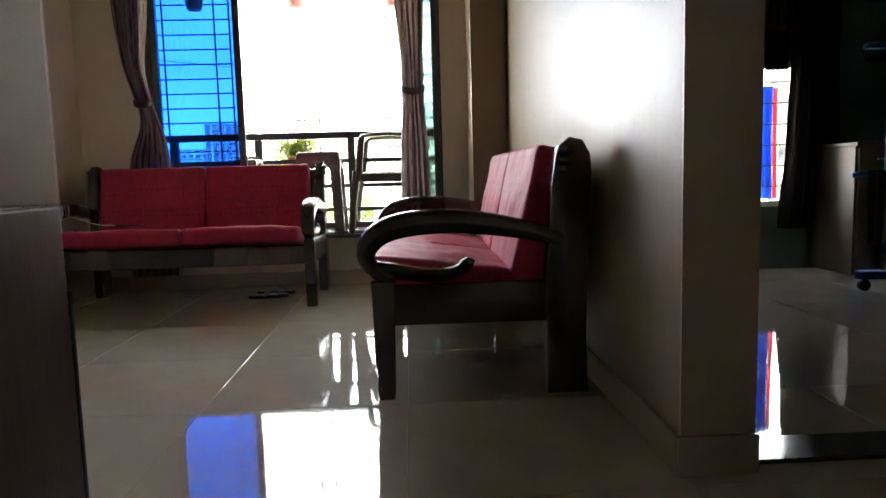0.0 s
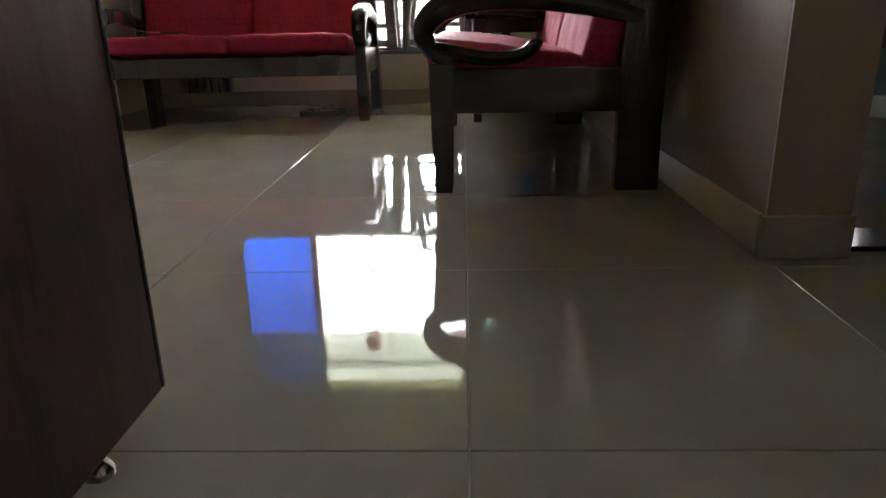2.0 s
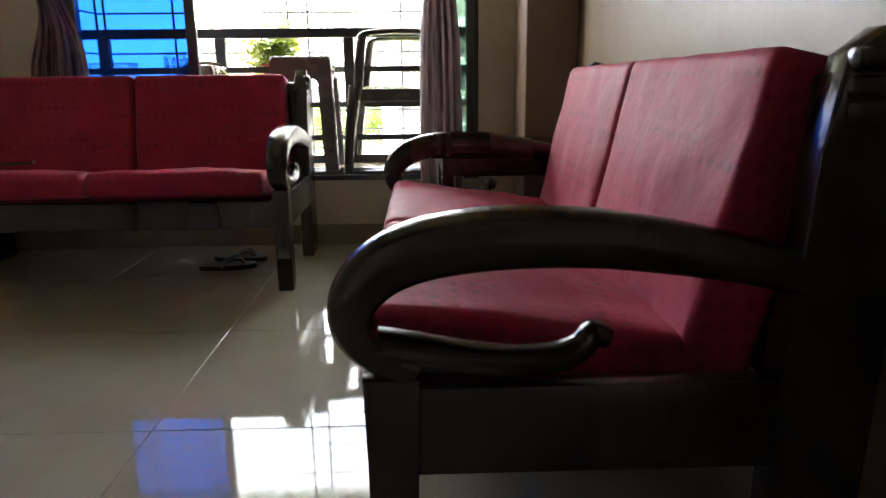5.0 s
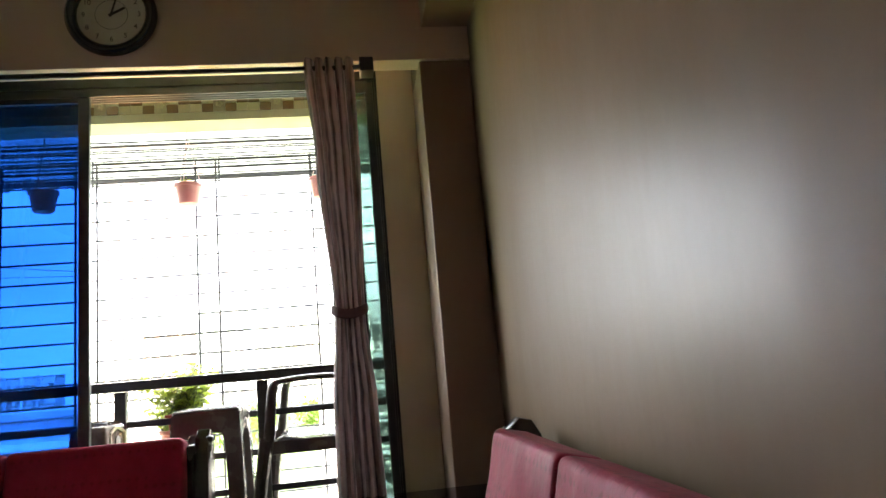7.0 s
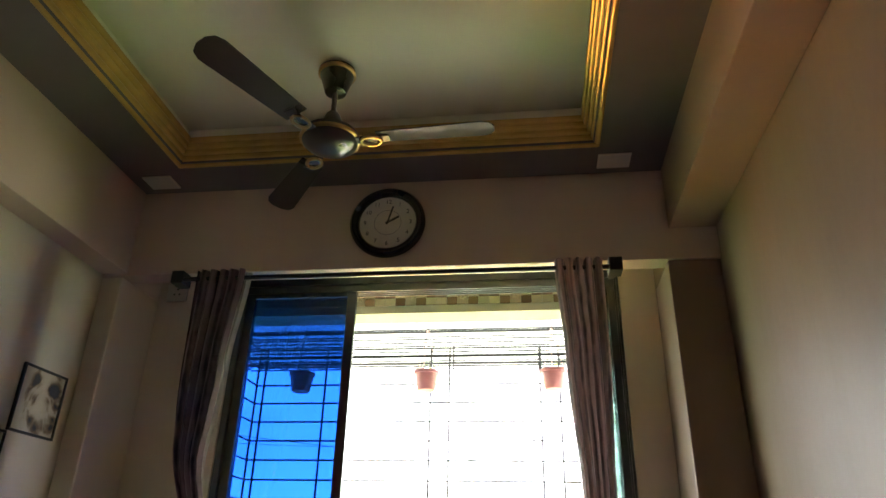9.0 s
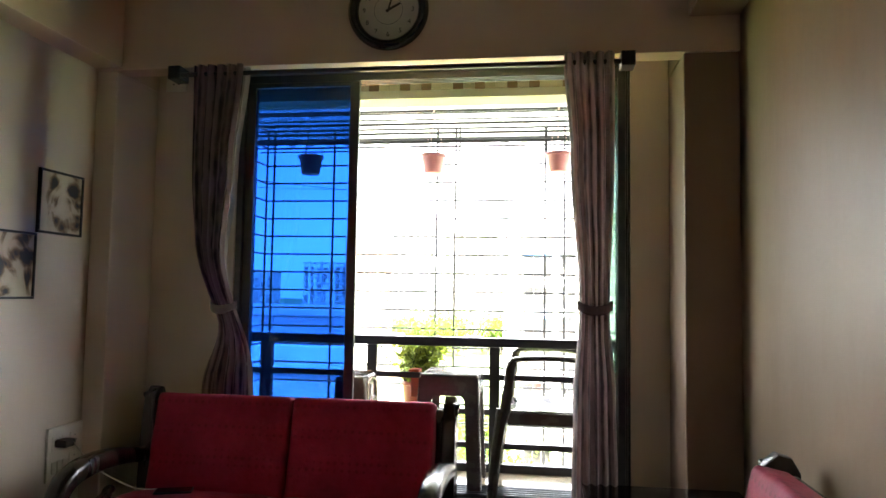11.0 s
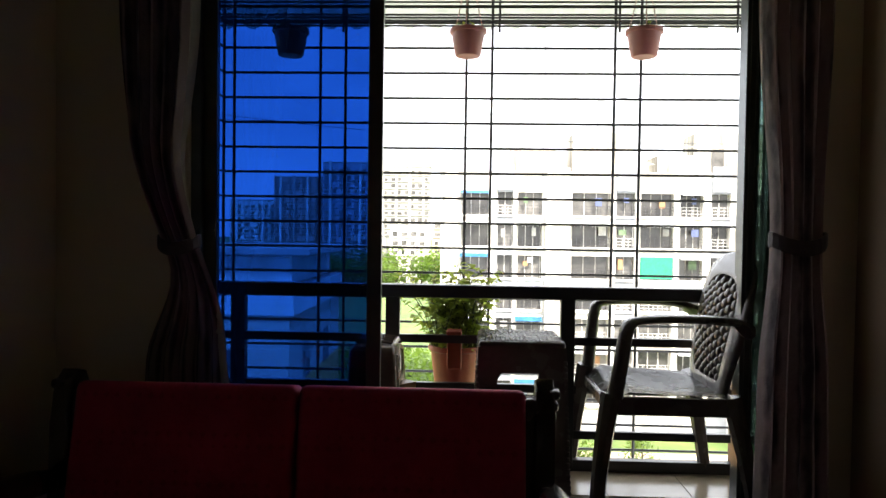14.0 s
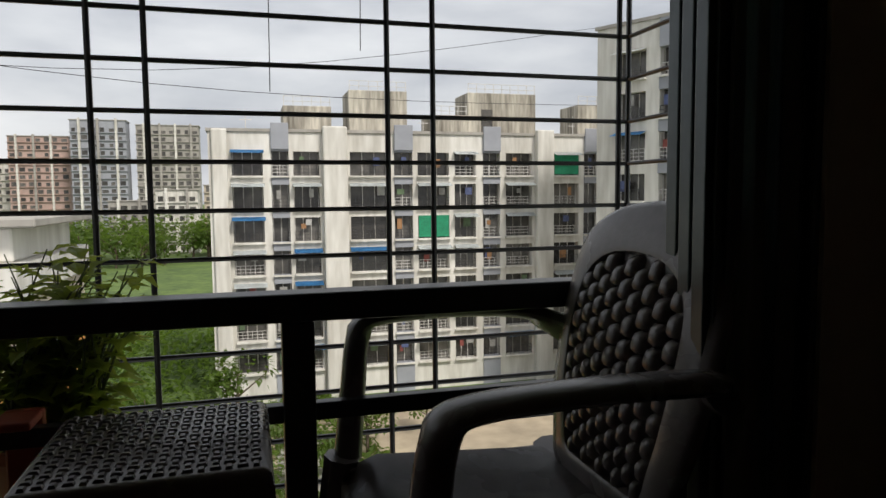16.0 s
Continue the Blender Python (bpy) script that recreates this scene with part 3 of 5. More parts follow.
# ---- sofas ----
def sofa(at, label):
    s = thing("sofa", label, "sofa", at, group="wooden two-seat sofas")
    L = 1.52
    h = L / 2
    # side frames
    for sx in (-1, 1):
        x0 = -h if sx < 0 else h - 0.06
        mir = pose(x0, 0, 0, 0, 0, 90)  # outline x runs along depth

        def board(outline, name, th=0.06, inset=0.0):
            b = bmesh.new()
            a = [b.verts.new((x0 + inset, y, z)) for y, z in outline]
            c = [b.verts.new((x0 + inset + th, y, z)) for y, z in outline]
            n = len(outline)
            fs = [b.faces.new(a), b.faces.new(c[::-1])]
            fs += [b.faces.new((a[(i + 1) % n], a[i], c[i], c[(i + 1) % n])) for i in range(n)]
            es = list({e for f in fs[:2] for e in f.edges})
            bmesh.ops.bevel(b, geom=es, offset=0.007, segments=2, profile=0.5, affect="EDGES")
            return part(name, b, M_WOOD, s, smooth=True)

        board([(-0.035, 0.40), (-0.03, 0.24), (-0.022, 0.155), (-0.030, 0.135), (-0.016, 0.115), (-0.025, 0.03), (-0.018, 0.0), (0.032, 0.0), (0.036, 0.03), (0.04, 0.24), (0.045, 0.40)], "leg")
        board([(0.545, 0.0), (0.685, 0.0), (0.68, 0.10), (0.67, 0.20), (0.68, 0.30), (0.685, 0.46), (0.69, 0.62), (0.698, 0.74), (0.695, 0.80), (0.67, 0.845), (0.63, 0.855), (0.585, 0.82), (0.565, 0.70), (0.555, 0.52), (0.545, 0.42)], "leg", 0.055)
        board([(0.02, 0.25), (0.56, 0.25), (0.56, 0.385), (0.02, 0.385)], "side_rail", 0.045, 0.008)
        # bent arm: top sweep, front roll, lower return with a hook
        line = curve([(0, 0.60, 0.522), (0, 0.46, 0.560), (0, 0.28, 0.588), (0, 0.12, 0.588), (0, 0.01, 0.562), (0, -0.045, 0.505), (0, -0.03, 0.445), (0, 0.04, 0.405)], 7)
        b = bmesh.new()
        wd = 0.075
        prof = []
        cx = x0 + 0.03
        ring_prev = None
        npt = len(line)
        for i, p in enumerate(line):
            d = (line[min(i + 1, npt - 1)] - line[max(i - 1, 0)]).normalized()
            nrm = Vector((0, -d.z, d.y))
            t = i / (npt - 1)
            th = 0.026 + 0.016 * math.sin(math.pi * min(1, t * 1.15))
            w = wd / 2 * (0.8 + 0.35 * math.sin(math.pi * t))
            ring = []
            for a in range(12):
                an = 2 * math.pi * a / 12
                cu, su = math.cos(an), math.sin(an)
                cu = math.copysign(abs(cu) ** 0.6, cu)
                su = math.copysign(abs(su) ** 0.6, su)
                ring.append(b.verts.new(Vector((cx, p.y, p.z)) + Vector((w * cu, 0, 0)) + nrm * th * su))
            if ring_prev:
                for a in range(12):
                    b.faces.new((ring_prev[a], ring_prev[(a + 1) % 12], ring[(a + 1) % 12], ring[a]))
            else:
                b.faces.new(ring[::-1])
            ring_prev = ring
        b.faces.new(ring_prev)
        part("arm", b, M_WOOD, s, "bent dark wooden arm worn shiny on top", smooth=True)
        lo = curve([(0, -0.02, 0.44), (0, 0.05, 0.43), (0, 0.14, 0.415), (0, 0.22, 0.415), (0, 0.265, 0.43), (0, 0.285, 0.452), (0, 0.305, 0.445)], 6)
        b = bmesh.new()
        tube(b, [(cx, p.y, p.z) for p in lo], [0.028 - 0.012 * i / len(lo) for i in range(len(lo))], 10)
        for v in b.verts:
            v.co.x = cx + (v.co.x - cx) * 1.25
        part("arm_scroll", b, M_WOOD, s, smooth=True)
        # stepped end of the top back rail
        b = bmesh.new()
        for k, (z, o) in enumerate(((0.80, 0.0), (0.765, 0.010), (0.735, 0.022))):
            xa = -h - 0.012 + o * 0.5 if sx < 0 else h - 0.022 - o * 0.5
            box(b, (xa, 0.585, z), (xa + 0.034, 0.64, z + 0.030), 0.010)
        part("back_finial", b, M_WOOD, s, smooth=True)
    part("front_rail", slab((-h + 0.05, -0.015, 0.25), (h - 0.05, 0.025, 0.36), 0.006), M_WOOD, s)
    part("back_rail", slab((-h + 0.05, 0.652, 0.72), (h - 0.05, 0.685, 0.795), 0.008), M_WOOD, s)
    part("lower_back_rail", slab((-h + 0.05, 0.62, 0.30), (h - 0.05, 0.65, 0.38), 0.006), M_WOOD, s)
    for k in range(9):
        x = -h + 0.14 + k * (L - 0.28) / 8
        part("slat", slab((x - 0.025, 0.655, 0.381), (x + 0.025, 0.67, 0.719), 0.003), M_WOOD, s)
    for sx in (-1, 1):
        xa = -h + 0.05 if sx < 0 else h - 0.10
        part("side_panel", slab((xa, 0.585, 0.40), (xa + 0.05, 0.66, 0.80), 0.016, 3), M_WOOD, s, smooth=True)
    part("seat_panel", slab((-h + 0.06, 0.028, 0.268), (h - 0.06, 0.619, 0.286)), M_WOOD, s)
    cw = (L - 0.18) / 2
    for k in range(2):
        xa = -h + 0.09 + k * cw
        b = slab((xa + 0.003, -0.045, 0.378), (xa + cw - 0.003, 0.55, 0.475), 0.028, 4)
        bmesh.ops.subdivide_edges(b, edges=[e for e in b.edges if e.calc_length() > 0.2], cuts=22, use_grid_fill=True)
        for v in b.verts:
            w = (v.co.y + 0.045) / 0.6
            v.co.z -= 0.088 * max(0.0, w - 0.08)
            if v.co.z > 0.44 - 0.088 * max(0.0, w - 0.08):
                u = (v.co.x - xa) / cw
                v.co.z += 0.018 * math.sin(math.pi * min(max(u, 0), 1)) * math.sin(math.pi * min(max(w, 0), 1)) + 0.006 * noise.noise(v.co * 9) + 0.0055 * noise.noise(Vector((v.co.x * 5 + v.co.y * 3, v.co.y * 24 - v.co.x * 7, k * 5.0))) * min(1, max(0, 4 * w))
        part("seat_cushion", b, M_RED, s, smooth=True)
        b = slab((xa + 0.004, 0.0, 0.0), (xa + cw - 0.004, 0.115, 0.555), 0.022, 4)
        bmesh.ops.subdivide_edges(b, edges=[e for e in b.edges if e.calc_length() > 0.2], cuts=22, use_grid_fill=True)
        for v in b.verts:
            u, w = (v.co.x - xa) / cw, v.co.z / 0.555
            if v.co.y < 0.03:
                v.co.y -= 0.012 * math.sin(math.pi * min(max(u, 0), 1)) * math.sin(math.pi * min(max(w, 0), 1)) + 0.006 * noise.noise(v.co * 8) + 0.004 * noise.noise(Vector((v.co.x * 20 + v.co.z * 5, v.co.z * 5, k * 7.0)))
        m4 = Matrix.Translation((0, 0.420, 0.298)) @ Matrix.Rotation(radians(-12.5), 4, "X")
        bmesh.ops.transform(b, matrix=m4, verts=b.verts)
        part("back_cushion", b, M_RED, s, smooth=True)
    return s


sofa(pose(0.025, 0.75, 0, 0, 0, -90), "dark wooden sofa with crimson cushions against the wall")
sofa(pose(-1.195, 1.755, 0), "dark wooden sofa with crimson cushions under the balcony opening")



# ---- balcony furniture ----
def stool(at):
    s = thing("plastic_stool", "dark brown woven-look plastic stool on the balcony", "stool", at)
    w, h = 0.148, 0.565
    bm = slab((-w, -w, h - 0.035), (w, w, h), 0.012, 3)
    part("seat", bm, M_PLASTIC, s, smooth=True)
    bm = bmesh.new()
    n = 17
    st = 2 * (w - 0.012) / n
    for i in range(n):
        for j in range(n):
            x, y = -w + 0.012 + (i + 0.5) * st, -w + 0.012 + (j + 0.5) * st
            a, b = (st * 0.48, st * 0.30) if (i + j) % 2 else (st * 0.30, st * 0.48)
            vs = [bm.verts.new((x + sx * a, y + sy * b, h - 0.001)) for sx, sy in ((-1, -1), (1, -1), (1, 1), (-1, 1))]
            tp = [bm.verts.new((x + sx * a * 0.6, y + sy * b * 0.6, h + 0.0035)) for sx, sy in ((-1, -1), (1, -1), (1, 1), (-1, 1))]
            bm.faces.new(tp)
            for k in range(4):
                bm.faces.new((vs[k], vs[(k + 1) % 4], tp[(k + 1) % 4], tp[k]))
    tagged(part("weave", bm, M_PLASTIC, s, "raised basket-weave top"), kind="stuff")
    # skirt boards with a cut-out
    for k in range(4):
        r = Matrix.Rotation(k * math.pi / 2, 4, "Z")
        out = [(-w, h - 0.02), (-w - 0.022, 0.0), (-w + 0.045, 0.0), (-w + 0.066, 0.435), (-w + 0.082, 0.458), (w - 0.082, 0.458), (w - 0.066, 0.435), (w - 0.045, 0.0), (w + 0.022, 0.0), (w, h - 0.02)]
        bm = bmesh.new()
        a = [bm.verts.new(r @ Vector((x, -w - 0.022 * (1 - z / h), z))) for x, z in out]
        c = [bm.verts.new(r @ Vector((x, -w - 0.022 * (1 - z / h) + 0.014, z))) for x, z in out]
        m = len(out)
        bm.faces.new(a)
        bm.faces.new(c[::-1])
        for i in range(m):
            bm.faces.new((a[(i + 1) % m], a[i], c[i], c[(i + 1) % m]))
        part("leg_panel", bm, M_PLASTIC, s)
        bm = bmesh.new()
        for i in range(26):
            z = 0.02 + i * 0.019
            p = r @ Vector((-w - 0.022 * (1 - z / h) + 0.004, -w - 0.022 * (1 - z / h) + 0.004, z))
            box(bm, p - Vector((0.006, 0.006, 0.007)), p + Vector((0.006, 0.006, 0.007)), 0.002, 1)
        part("braid", bm, M_PLASTIC, s)
    return s


def chair(at):
    """Moulded armchair that faces -x, origin on the floor under the seat."""
    c = thing("plastic_chair", "dark brown moulded plastic armchair with a basket-weave back", "chair", at)
    # seat
    bm = bmesh.new()
    nx, ny = 12, 12
    rows = []
    for i in range(nx + 1):
        u = i / nx
        row = []
        for j in range(ny + 1):
            v = j / ny * 2 - 1
            x = -0.235 + 0.42 * u
            y = v * (0.235 - 0.02 * u)
            z = 0.425 - 0.030 * math.sin(math.pi * min(1, u * 1.05)) * (1 - v * v) - 0.02 * u - 0.05 * max(0, 0.12 - u) / 0.12
            row.append(bm.verts.new((x, y, z)))
        rows.append(row)
    for i in range(nx):
        for j in range(ny):
            bm.faces.new((rows[i][j], rows[i + 1][j], rows[i + 1][j + 1], rows[i][j + 1]))
    bmesh.ops.solidify(bm, geom=bm.faces[:], thickness=0.022)
    part("seat", bm, M_PLASTIC, c, smooth=True)
    part("apron", box(box(slab((-0.22, -0.235, 0.345), (0.20, -0.215, 0.405), 0.006), (-0.22, 0.215, 0.345), (0.20, 0.235, 0.405), 0.006), (-0.235, -0.22, 0.345), (-0.21, 0.22, 0.385), 0.006), M_PLASTIC, c)

    def leg(pts, ws):
        b = bmesh.new()
        tube(b, pts, ws, 8)
        return part("leg", b, M_PLASTIC, c, smooth=True)

    for sy in (-1, 1):
        leg(curve([(-0.275, sy * 0.275, 0.0), (-0.255, sy * 0.262, 0.22), (-0.225, sy * 0.245, 0.42)], 5), [0.022 + 0.012 * k / 10 for k in range(11)])
        leg(curve([(0.25, sy * 0.25, 0.0), (0.215, sy * 0.235, 0.2), (0.17, sy * 0.215, 0.41)], 5), [0.022 + 0.012 * k / 10 for k in range(11)])
        b = bmesh.new()
        pts = curve([(-0.215, sy * 0.255, 0.41), (-0.20, sy * 0.275, 0.535), (-0.185, sy * 0.283, 0.635), (-0.14, sy * 0.285, 0.666), (0.0, sy * 0.285, 0.676), (0.14, sy * 0.275, 0.664), (0.215, sy * 0.235, 0.625)], 6)
        rr = [0.026 - 0.004 * math.sin(math.pi * i / (len(pts) - 1)) for i in range(len(pts))]
        tube(b, pts, rr, 10)
        for v in b.verts:
            if v.co.z > 0.632:
                v.co.z = 0.660 + (v.co.z - 0.660) * 0.62
                v.co.y = sy * 0.28 + (v.co.y - sy * 0.28) * 1.6
        part("armrest", b, M_PLASTIC, c, smooth=True)
    # back: a broad smooth frame round an arched opening filled with woven pads

    def back_x(y, z):
        t = (z - 0.40) / 0.5
        return 0.165 + 0.105 * t - 0.035 * (1 - (y / 0.26) ** 2) * math.sin(math.pi * min(1, max(0, t)))

    half_out = [(0, 0.8796), (0.0846, 0.8717), (0.1551, 0.847), (0.1955, 0.8154), (0.2162, 0.7432), (0.2218, 0.6552), (0.2087, 0.5496), (0.1833, 0.4616), (0.1617, 0.4018), (0.0846, 0.3956), (0, 0.3956)]
    half_in = [(0, 0.796), (0.0705, 0.789), (0.1222, 0.7652), (0.1504, 0.7256), (0.1579, 0.6772), (0.156, 0.62), (0.1466, 0.5496), (0.1297, 0.488), (0.1128, 0.4458), (0.0564, 0.4405), (0, 0.4405)]

    def ring(pts):
        line = curve([(0, y, z) for y, z in pts], 4)
        return line + [Vector((0, -p.y, p.z)) for p in line[-2:0:-1]]

    ro, ri = ring(half_out), ring(half_in)
    m = len(ro)
    bm = bmesh.new()
    loops = []
    for f, dx in ((0.0, 0.004), (0.03, -0.006), (0.12, -0.011), (0.5, -0.012), (0.86, -0.013), (0.96, -0.010), (1.0, -0.002), (1.0, 0.012), (0.5, 0.012), (0.06, 0.012)):
        loops.append([])
        for k in range(m):
            p = ro[k].lerp(ri[k], f)
            loops[-1].append(bm.verts.new((back_x(p.y, p.z) + dx, p.y, p.z)))
    for i in range(len(loops)):
        l0, l1 = loops[i], loops[(i + 1) % len(loops)]
        for k in range(m):
            bm.faces.new((l0[k], l0[(k + 1) % m], l1[(k + 1) % m], l1[k]))
    bmesh.ops.recalc_face_normals(bm, faces=bm.faces[:])
    part("back_frame", bm, M_PLASTIC, c, smooth=True)

    def in_half(z):
        for k in range(3, len(half_in) - 2):
            (y0, z0), (y1, z1) = half_in[k], half_in[k + 1]
            if z1 <= z <= z0:
                return y0 + (y1 - y0) * (z - z0) / (z1 - z0)
        return 0.150 if z > 0.6 else 0.113

    def arch(y):
        return 0.796 - 0.071 * (abs(y) / 0.156) ** 2.6

    rz, rv = 10, 9
    ph = 0.362 / rz
    for j in range(rv):
        u = -1 + 2 * (j + 0.5) / rv
        for i in range(-1, rz + 1):
            z = 0.440 + ph * (i + (0.5 if j % 2 else 0.0) + 0.25)
            hw = in_half(z) / rv * 0.985
            y = u * in_half(z)
            if z - ph * 0.5 < 0.430 or z + ph * 0.2 > arch(y):
                continue
            hz = ph * 0.5
            if z + hz > arch(y) + 0.006:
                hz = (arch(y) + 0.006 - (z - hz)) / 2
                z = arch(y) + 0.006 - hz
            bm = bmesh.new()
            pts = []
            for q in range(12):
                an = 2 * math.pi * (q + 0.5) / 12
                pts.append((hw * math.copysign(abs(math.cos(an)) ** 0.55, math.cos(an)), hz * math.copysign(abs(math.sin(an)) ** 0.6, math.sin(an))))
            rows = []
            for f, dx in ((1.0, 0.010), (1.0, 0.003), (0.86, -0.006), (0.60, -0.0105), (0.25, -0.0125)):
                rows.append([bm.verts.new((back_x(y, z + p[1] * f) + dx, y + p[0] * f, z + p[1] * f)) for p in pts])
            for r0, r1 in zip(rows, rows[1:]):
                for q in range(12):
                    bm.faces.new((r0[q], r0[(q + 1) % 12], r1[(q + 1) % 12], r1[q]))
            bm.faces.new(rows[-1])
            bm.faces.new(rows[0][::-1])
            part("woven_pad", bm, M_PLASTIC, c, smooth=True)
    bm = bmesh.new()
    front = [bm.verts.new((back_x(p.y, p.z) + 0.007, p.y * 1.03, p.z)) for p in ri]
    rear = [bm.verts.new((back_x(p.y, p.z) + 0.011, p.y * 1.03, p.z)) for p in ri]
    mid0, mid1 = bm.verts.new((back_x(0, 0.65) + 0.007, 0, 0.65)), bm.verts.new((back_x(0, 0.65) + 0.011, 0, 0.65))
    for k in range(m):
        k1 = (k + 1) % m
        bm.faces.new((front[k], front[k1], mid0))
        bm.faces.new((rear[k1], rear[k], mid1))
        bm.faces.new((front[k1], front[k], rear[k], rear[k1]))
    part("back_shell", bm, M_PLASTIC, c)
    return c


stool(pose(-0.515, 2.79, BZ))
chair(pose(-0.01, 2.785, BZ, 0, 0, 0))



# low brown stand with a rounded top in the corner of the balcony
M_CANE = mat("glossy brown moulded stand", (0.13, 0.085, 0.06), 0.26, scale=18, var=0.35, bump=0.12)
M_CREAMEDGE = mat("worn cream edging", (0.52, 0.46, 0.30), 0.45, scale=30, var=0.25, bump=0.05)
M_ENDPANEL = mat("tan end panel", (0.26, 0.15, 0.06), 0.4, scale=16, var=0.3, bump=0.06)
rk = thing("low_stand", "glossy brown moulded stand with cream-edged tan end panel", "stand", pose(-1.03, 2.82, BZ))
bm = slab((-0.085, -0.135, 0.0), (0.075, 0.135, 0.545), 0.022, 3)
for v in bm.verts:
    v.co.x += 0.030 * (1 - v.co.z / 0.545) * (1 if v.co.x > 0 else -1)
    v.co.z -= 0.020 * (v.co.y / 0.135) ** 2 * (v.co.z / 0.545)
part("body", bm, M_CANE, rk, smooth=True)
bm = bmesh.new()
for i in range(7):
    y = -0.105 + i * 0.035
    tube(bm, curve([(-0.07, y, 0.541 - 0.02 * (y / 0.135) ** 2), (0.0, y + 0.006, 0.546 - 0.02 * (y / 0.135) ** 2), (0.06, y, 0.541 - 0.02 * (y / 0.135) ** 2)], 4), 0.006, 6)
part("ridged_top", bm, M_CANE, rk, smooth=True)


def end_x(z):
    return 0.075 + 0.030 * (1 - z / 0.545)


part("end_panel", tube(bmesh.new(), [(end_x(0.05) - 0.004, 0, 0.05), (end_x(0.38) - 0.004, 0, 0.38)], [0.030, 0.062], 4), M_ENDPANEL, rk, "tan end panel")
for pts in ([(0.05, -0.115), (0.30, -0.105), (0.49, -0.095)], [(0.05, 0.115), (0.30, 0.105), (0.49, 0.095)], [(0.49, -0.095), (0.515, 0.0), (0.49, 0.095)], [(0.40, -0.10), (0.385, 0.0), (0.40, 0.10)]):
    part("edging", tube(bmesh.new(), curve([(end_x(z) + 0.001, y, z) for z, y in pts], 5), 0.007, 6), M_CREAMEDGE, rk, "cream edging")
bm = bmesh.new()
tube(bm, [(end_x(0.45) - 0.006, 0, 0.45), (end_x(0.45) + 0.003, 0, 0.45)], 0.028, 14)
part("grip_hole", bm, M_RAIL, rk, "dark oval grip hole")


# ---- plants ----
def leaf_material(name, c, c2):
    m = mat(name, c, 0.5, scale=20, var=0.3, bump=0.05, tint=c2, each=0.3, island=True)
    b = m.node_tree.nodes["Principled BSDF"]
    b.inputs["Transmission Weight"].default_value = 0.0
    let_light_through(m, 0.5, (c2[0] * 1.7, c2[1] * 1.7, c2[2] * 1.2))
    return m


M_LEAF = leaf_material("leaf green", (0.15, 0.21, 0.04), (0.29, 0.34, 0.07))
M_STEM = mat("green stem", (0.10, 0.12, 0.04), 0.6, scale=20, var=0.3)
M_SOIL = mat("potting soil", (0.05, 0.03, 0.02), 0.95, scale=60, var=0.4, bump=0.5)


def leaf(bm, at, d, up, ln, wd):
    """One folded leaf of four faces."""
    s = d.cross(up).normalized()
    n = s.cross(d).normalized()
    p = [at, at + d * ln * 0.35 + s * wd + n * wd * 0.35, at + d * ln * 0.4, at + d * ln * 0.35 - s * wd + n * wd * 0.35, at + d * ln - n * ln * 0.18]
    v = [bm.verts.new(q) for q in p]
    for a in ((0, 2, 1), (0, 3, 2), (1, 2, 4), (2, 3, 4)):
        bm.faces.new([v[k] for k in a])


def bush(parent, n_stem, base_r, height, spread, leaf_len, per, seed, z0=0.0):
    rnd = random.Random(seed)
    st, lf = bmesh.new(), bmesh.new()
    for _ in range(n_stem):
        a, r = rnd.uniform(0, 6.28), base_r * math.sqrt(rnd.random())
        p = Vector((r * math.cos(a), r * math.sin(a) * 0.7, z0))
        h = height * rnd.uniform(0.6, 1.05)
        lean = Vector((rnd.uniform(-1, 1) * spread, rnd.uniform(-1, 1) * spread * 0.7, 0))
        pts = [p + lean * (t * t) + Vector((rnd.uniform(-1, 1), rnd.uniform(-1, 1), 0)) * 0.008 + Vector((0, 0, h * t)) for t in (0, 0.25, 0.5, 0.75, 1)]
        tube(st, pts, [0.0035, 0.003, 0.0025, 0.002, 0.001], 4)
        for k in range(per):
            t = 0.12 + 0.88 * (k + rnd.random()) / per
            i = min(3, int(t * 4))
            q = pts[i].lerp(pts[i + 1], t * 4 - i)
            an = rnd.uniform(0, 6.28)
            d = Vector((math.cos(an), math.sin(an), rnd.uniform(-0.35, 0.6))).normalized()
            ln = leaf_len * rnd.uniform(0.55, 1.15)
            stalk = q + d * ln * 0.35
            leaf(lf, stalk, d, Vector((0, 0, 1)), ln, ln * 0.34)
    tagged(part("stalk", st, M_STEM, parent), kind="stuff")
    tagged(part("foliage", lf, M_LEAF, parent), kind="stuff")


pp = thing("potted_plant", "leafy green plant in a terracotta plastic railing pot", "potted plant", pose(-0.755, 3.20, 0.62))
bm = bmesh.new()
lathe(bm, [(0.070, 0.0), (0.082, 0.012), (0.102, 0.175), (0.112, 0.180), (0.112, 0.20), (0.100, 0.20), (0.094, 0.165), (0.02, 0.165)], 20)
part("pot", bm, M_TERRA, pp, smooth=True)
part("hook", box(slab((-0.03, -0.135, 0.12), (0.03, -0.115, 0.283), 0.005), (-0.03, -0.205, 0.269), (0.03, -0.135, 0.283), 0.004), M_TERRA, pp, "terracotta hook over the rail")
part("soil", lathe(bmesh.new(), [(0.02, 0.160), (0.092, 0.168), (0.02, 0.176)], 16), M_SOIL, pp)
bush(pp, 66, 0.095, 0.36, 0.17, 0.056, 17, 5, 0.165)

M_ROPE = mat("faded cord", (0.45, 0.30, 0.28), 0.8, scale=60, var=0.2)


# Terracotta turned pink: the pale glare over the pots is put into the colour.
M_POTGLARE = mat("painted-glare pink plastic pot", (0.42, 0.155, 0.155), 0.5, scale=14, var=0.15, bump=0.06)


